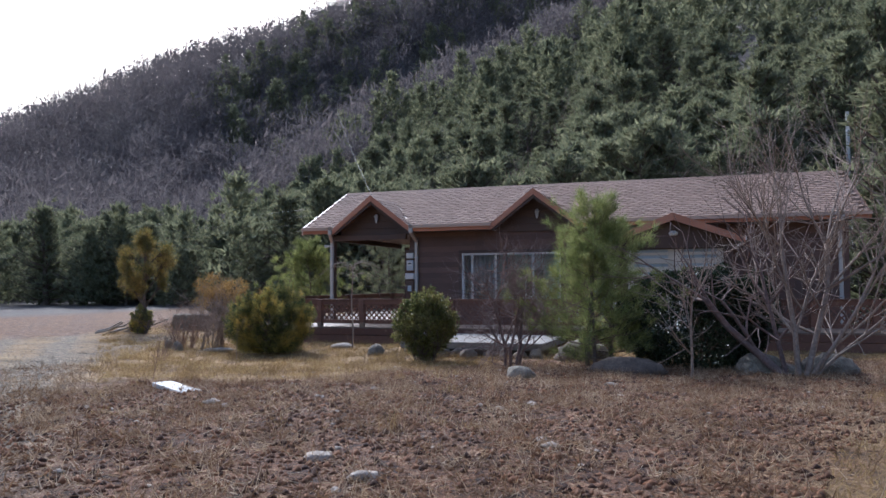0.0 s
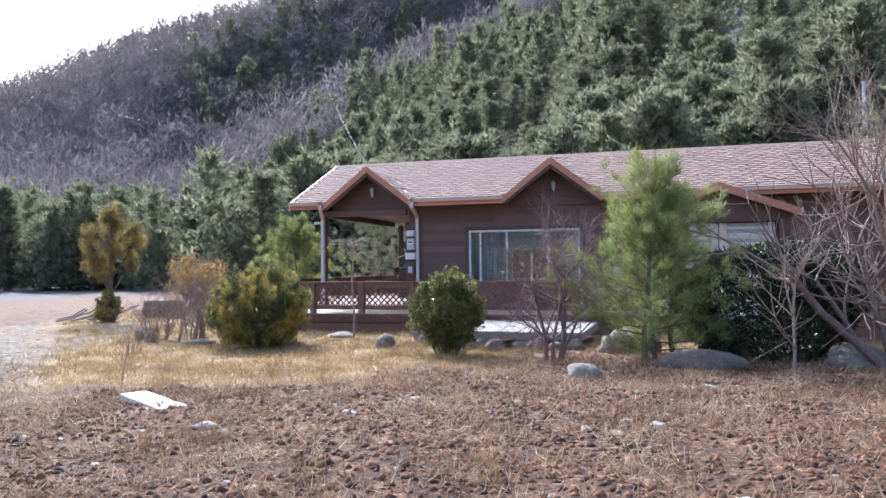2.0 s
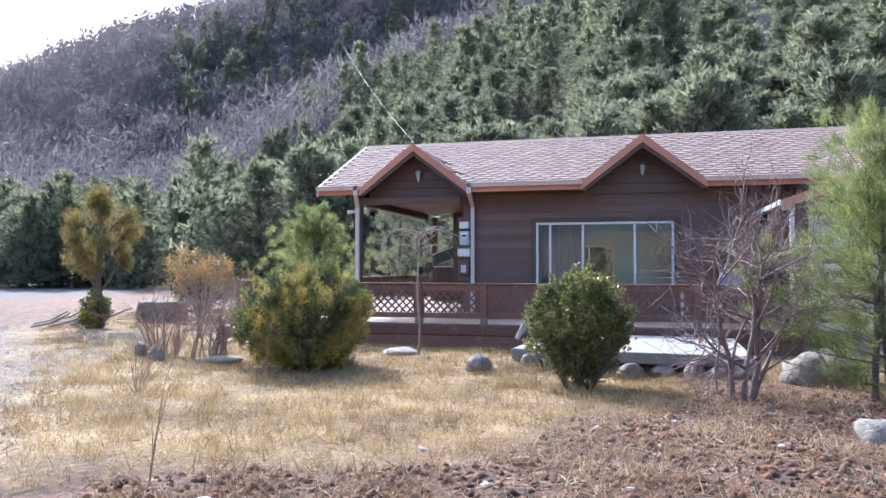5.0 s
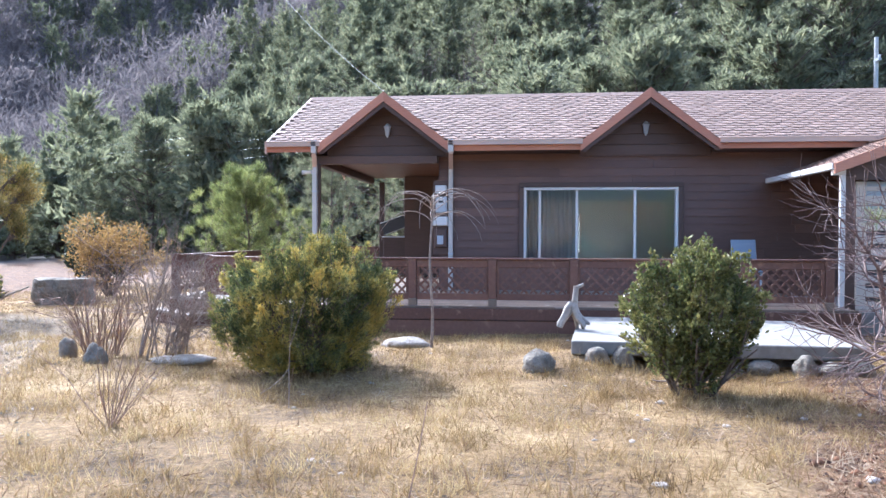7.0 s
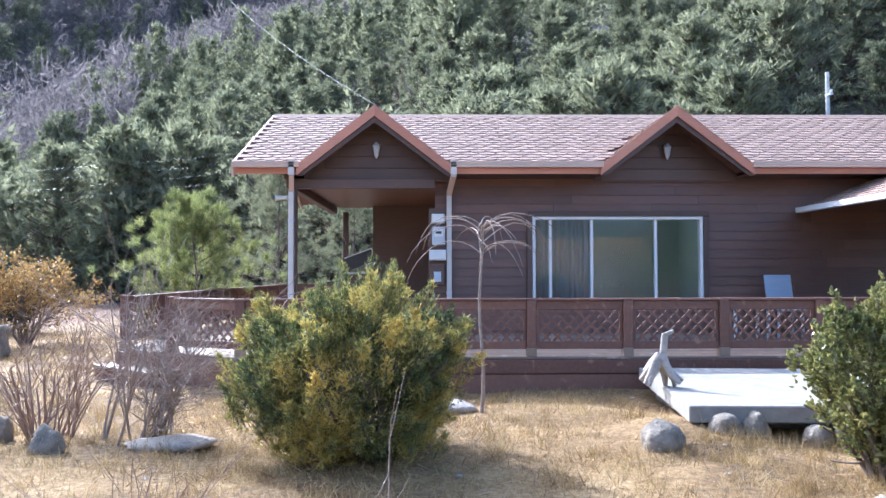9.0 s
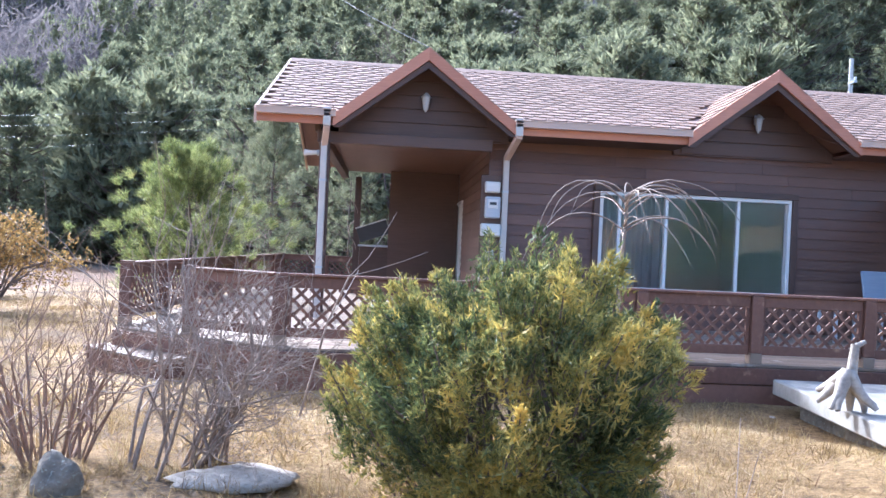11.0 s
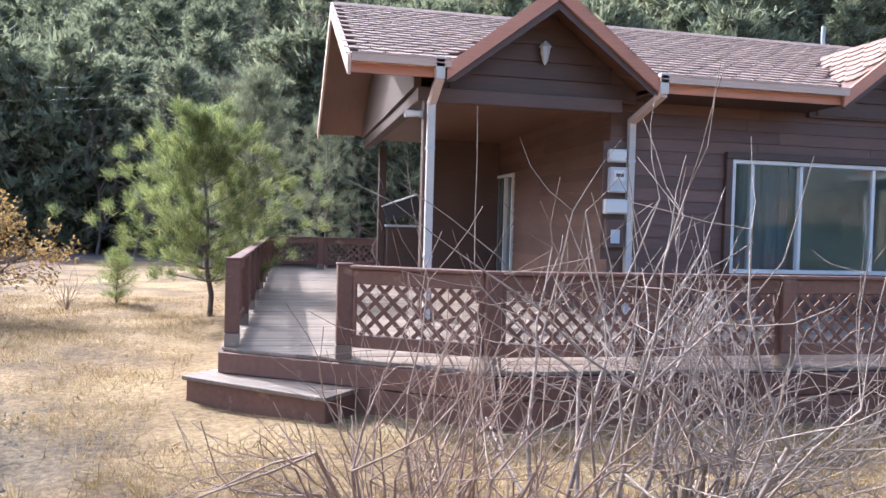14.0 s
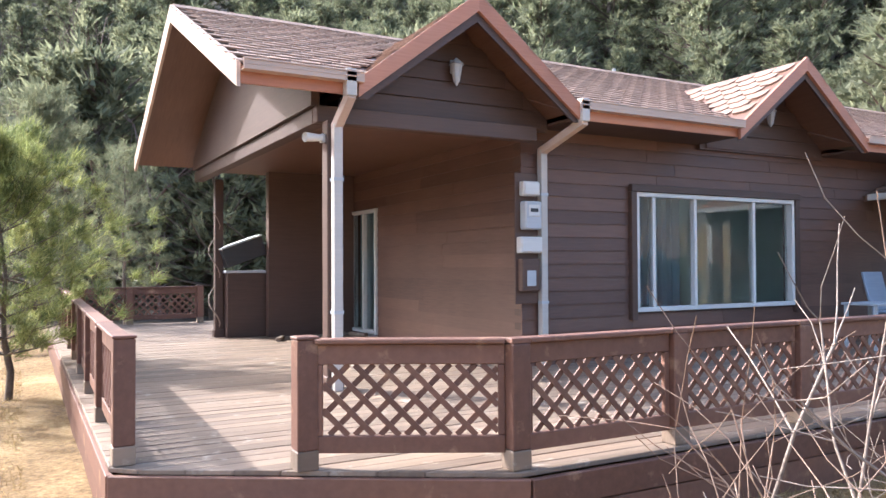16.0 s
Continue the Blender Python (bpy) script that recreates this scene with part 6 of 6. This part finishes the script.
def woods():
    rng = np.random.default_rng(33)
    near = []
    for k in range(4):
        v, f, tv, tf = pine("", 0, 0, 1.0, 0.30, rng, None, "", 14, 7, 13, 0.040, 0.012, 0.12, 1, "", 4, False)
        crown = fast_mesh("crown", v, f)
        crown.materials.append(MAT_FOREST)
        trunk = fast_mesh("trunk", tv, tf)
        trunk.materials.append(MAT_BARK)
        near.append((crown, trunk))
    spots = []
    g = np.random.default_rng(34)
    while len(spots) < 320:
        x, y = g.uniform(-45, 60), g.uniform(2, 75)
        s = (y - 17) * 0.80 + x * 0.60
        left = x < -12 and y > 26
        if not (0 < s < 34 or (left and s > -30)):
            continue
        if x > -8 and s < 1.5:
            continue
        if (y < 11 and x < 14.5) or (y < 16 and abs(x - 12.5) < 2.2):
            continue
        if any((x - a) ** 2 + (y - b) ** 2 < 4.0 for a, b in spots):
            continue
        spots.append((x, y))
    while len(spots) < 400:
        x, y = g.uniform(-20, 12), g.uniform(14, 34)
        s = (y - 17) * 0.80 + x * 0.60
        if -3 < s < 10 and not (y < 17 and abs(x - 12.5) < 2.2) and all((x - a) ** 2 + (y - b) ** 2 > 2.2 for a, b in spots):
            spots.append((x, y))
    spots += [(12.6, 3.5), (14.2, 2.2), (13.6, 5.5), (16.0, 3.0), (12.2, 7.0)]
    bare = []
    for k in range(3):
        seg, _ = limbs((0, 0, 0), (0.05, 0, 1), 0.42, 0.014, 3, g, 3, 0.1, 0.13)
        tv, tf = tubes(seg, 3)
        mesh = fast_mesh("stem", tv, tf)
        mesh.materials.append(MAT_DARK_TWIG)
        bare.append(mesh)
    for x, y in spots:
        h = g.uniform(5.0, 9.0)
        if 6 < math.degrees(math.atan2(4 - x, y + 18)) < 24 and g.random() < 0.5:
            ob = base("bare_hill_tree", x, y, float(land(x, y)) - 0.2, "brown leafless tree among the hill conifers", "tree", "bare hill trees")
            link("stem", bare[g.integers(3)], None, ob, "", ob.matrix_basis @ Matrix.Rotation(g.uniform(0, 6.28), 4, "Z") @ Matrix.Diagonal((h, h, h, 1)))
            continue
        crown, trunk = near[g.integers(4)]
        ob = base("hill_pine", x, y, float(land(x, y)) - 0.2, "grey-green conifer standing on the wooded hill", "tree", "hill conifers")
        w = h * g.uniform(1.15, 1.65)
        m = ob.matrix_basis @ Matrix.Rotation(g.uniform(0, 6.28), 4, "Z") @ Matrix.Diagonal((w, w, h, 1))
        link("crown", crown, None, ob, "", m)
        link("trunk", trunk, None, ob, "", m)
    low = []
    for k in range(4):
        v, f, tv, tf = pine("", 0, 0, 1.0, 0.30, g, None, "", 9, 6, 7, 0.06, 0.025, 0.12, 1, "", 3, False)
        low.append((v, f))
    far = []
    while len(far) < 1150:
        x, y = g.uniform(-110, 130), g.uniform(14, 190)
        s = (y - 17) * 0.80 + x * 0.60
        if s < 30 or s > 150:
            continue
        far.append((x, y, g.uniform(6.0, 10.5)))
    v, f = scatter(low, far, g)
    tagged(link("hill_forest", fast_mesh("hill_forest", v, f), MAT_FOREST), "dense grey-green conifers over the hillside", "forest", kind="stuff")
    belt = [(g.uniform(-85, -13), g.uniform(20, 70), g.uniform(4.5, 8.5)) for _ in range(330)]
    belt = [b for b in belt if b[1] > 24 and (b[1] - 17) * 0.8 + b[0] * 0.6 < 32]
    v, f = scatter(low, belt, g)
    tagged(link("valley_pines", fast_mesh("valley_pines", v, f), MAT_FOREST), "belt of dark pines along the valley floor", "forest", kind="stuff")
    # brown leafless woodland on the mountain and its crest
    twigs, stick = [], []
    for k in range(4):
        seg = [((0, 0, 0), (0.02, 0, 0.55), 0.016, 0.012), ((0.02, 0, 0.55), (0, 0.02, 1.0), 0.012, 0.004)]
        for b in range(9):
            a, t = g.uniform(0, 6.28), g.uniform(0.45, 0.9)
            seg.append(((0, 0, t), (0.16 * math.cos(a) * (1.2 - t), 0.16 * math.sin(a) * (1.2 - t), t + 0.13), 0.007, 0.003))
        tv, tf = tubes(seg, 3)
        stick.append((tv, tf))
        pts = np.stack([g.normal(0, 0.13, 110), g.normal(0, 0.13, 110), g.uniform(0.1, 1.0, 110)], 1)
        bv, bf = blades(pts, np.tile([0, 0, 0.7], (110, 1)), 0.13, 0.022, 0.5, g, 1)
        twigs.append((bv, bf))
    mount, crest = [], []
    while len(mount) < 5200:
        az, r = radians(g.uniform(-5, 66)), g.uniform(95, 292)
        x, y = 4 - r * math.sin(az), -18 + r * math.cos(az)
        if (y - 17) * 0.80 + x * 0.60 > 25 and r < 130:
            continue
        mount.append((x, y, g.uniform(7, 11)))
    v, f = scatter(twigs, mount, g)
    tagged(link("mountain_woods", fast_mesh("mountain_woods", v, f), MAT_BROWNWOOD), "bare brown woodland on the mountain", "forest", kind="stuff")
    for k in range(420):
        az, r = radians(g.uniform(14, 66)), g.uniform(283, 300)
        crest.append((4 - r * math.sin(az), -18 + r * math.cos(az), g.uniform(7, 12)))
    v, f = scatter(stick, crest, g)
    tagged(link("crest_trunks", fast_mesh("crest_trunks", v, f), MAT_BARK), "thin bare trunks along the mountain crest", "forest", kind="stuff")
    v, f = scatter(low, [c for c in crest if g.random() < 0.22], g, 0.5, 0.9)
    tagged(link("crest_pines", fast_mesh("crest_pines", v, f), MAT_FOREST), "scattered pines along the mountain crest", "forest", kind="stuff")


# ---- poles and wires ----
def cable(p, q, sag, n=14):
    p, q = np.array(p, float), np.array(q, float)
    pts = [p + (q - p) * k / n - np.array([0, 0, sag * 4 * (k / n) * (1 - k / n)]) for k in range(n + 1)]
    v, f = hose(pts, [0.006] * len(pts), 4)
    tagged(link("power_cable", fast_mesh("power_cable", v, f), MAT_WIRE), "thin overhead power cable", "cable", "power cables")


def utility_pole(x, y, h):
    ob = base("utility_pole", x, y, height_at(x, y) - 0.2, "grey concrete utility pole on the hillside", "pole", "utility poles")
    z = height_at(x, y)
    v, f = tubes([((x, y, z - 0.2), (x, y, z + h), 0.10, 0.07)], 12)
    link("shaft", fast_mesh("shaft", v, f), MAT_POLE, ob)
    part("bracket", box((x - 0.05, y - 0.3, z + h - 0.9), (x + 0.05, y + 0.1, z + h - 0.82)), MAT_GREY, ob)
    part("insulator", box((x - 0.04, y - 0.3, z + h - 0.82), (x + 0.04, y - 0.22, z + h - 0.7), None, 0.01), MAT_WHITE, ob)


utility_pole(13.0, 15.0, 6.2)
top = height_at(13.0, 15.0) + 6.2
cable((-7.0, 6.0, 8.5), (-2.64, -0.6, 4.2), 0.15)
cable((13.0, 15.0, top - 0.2), (60, 2, 14), 1.0)
for k in range(4):
    cable((-60, 34 - k, 6.6 - 0.9 * k), (13.0, 15.0, top - 0.5 - 0.25 * k), 1.2)
cable((-75, 20, 26), (-12, 30, 7.5), 1.0)
cable((-75, 14, 22), (-16, 34, 6.5), 1.0)

yard_things()
foreground_plants()
grass_and_litter()
woods()
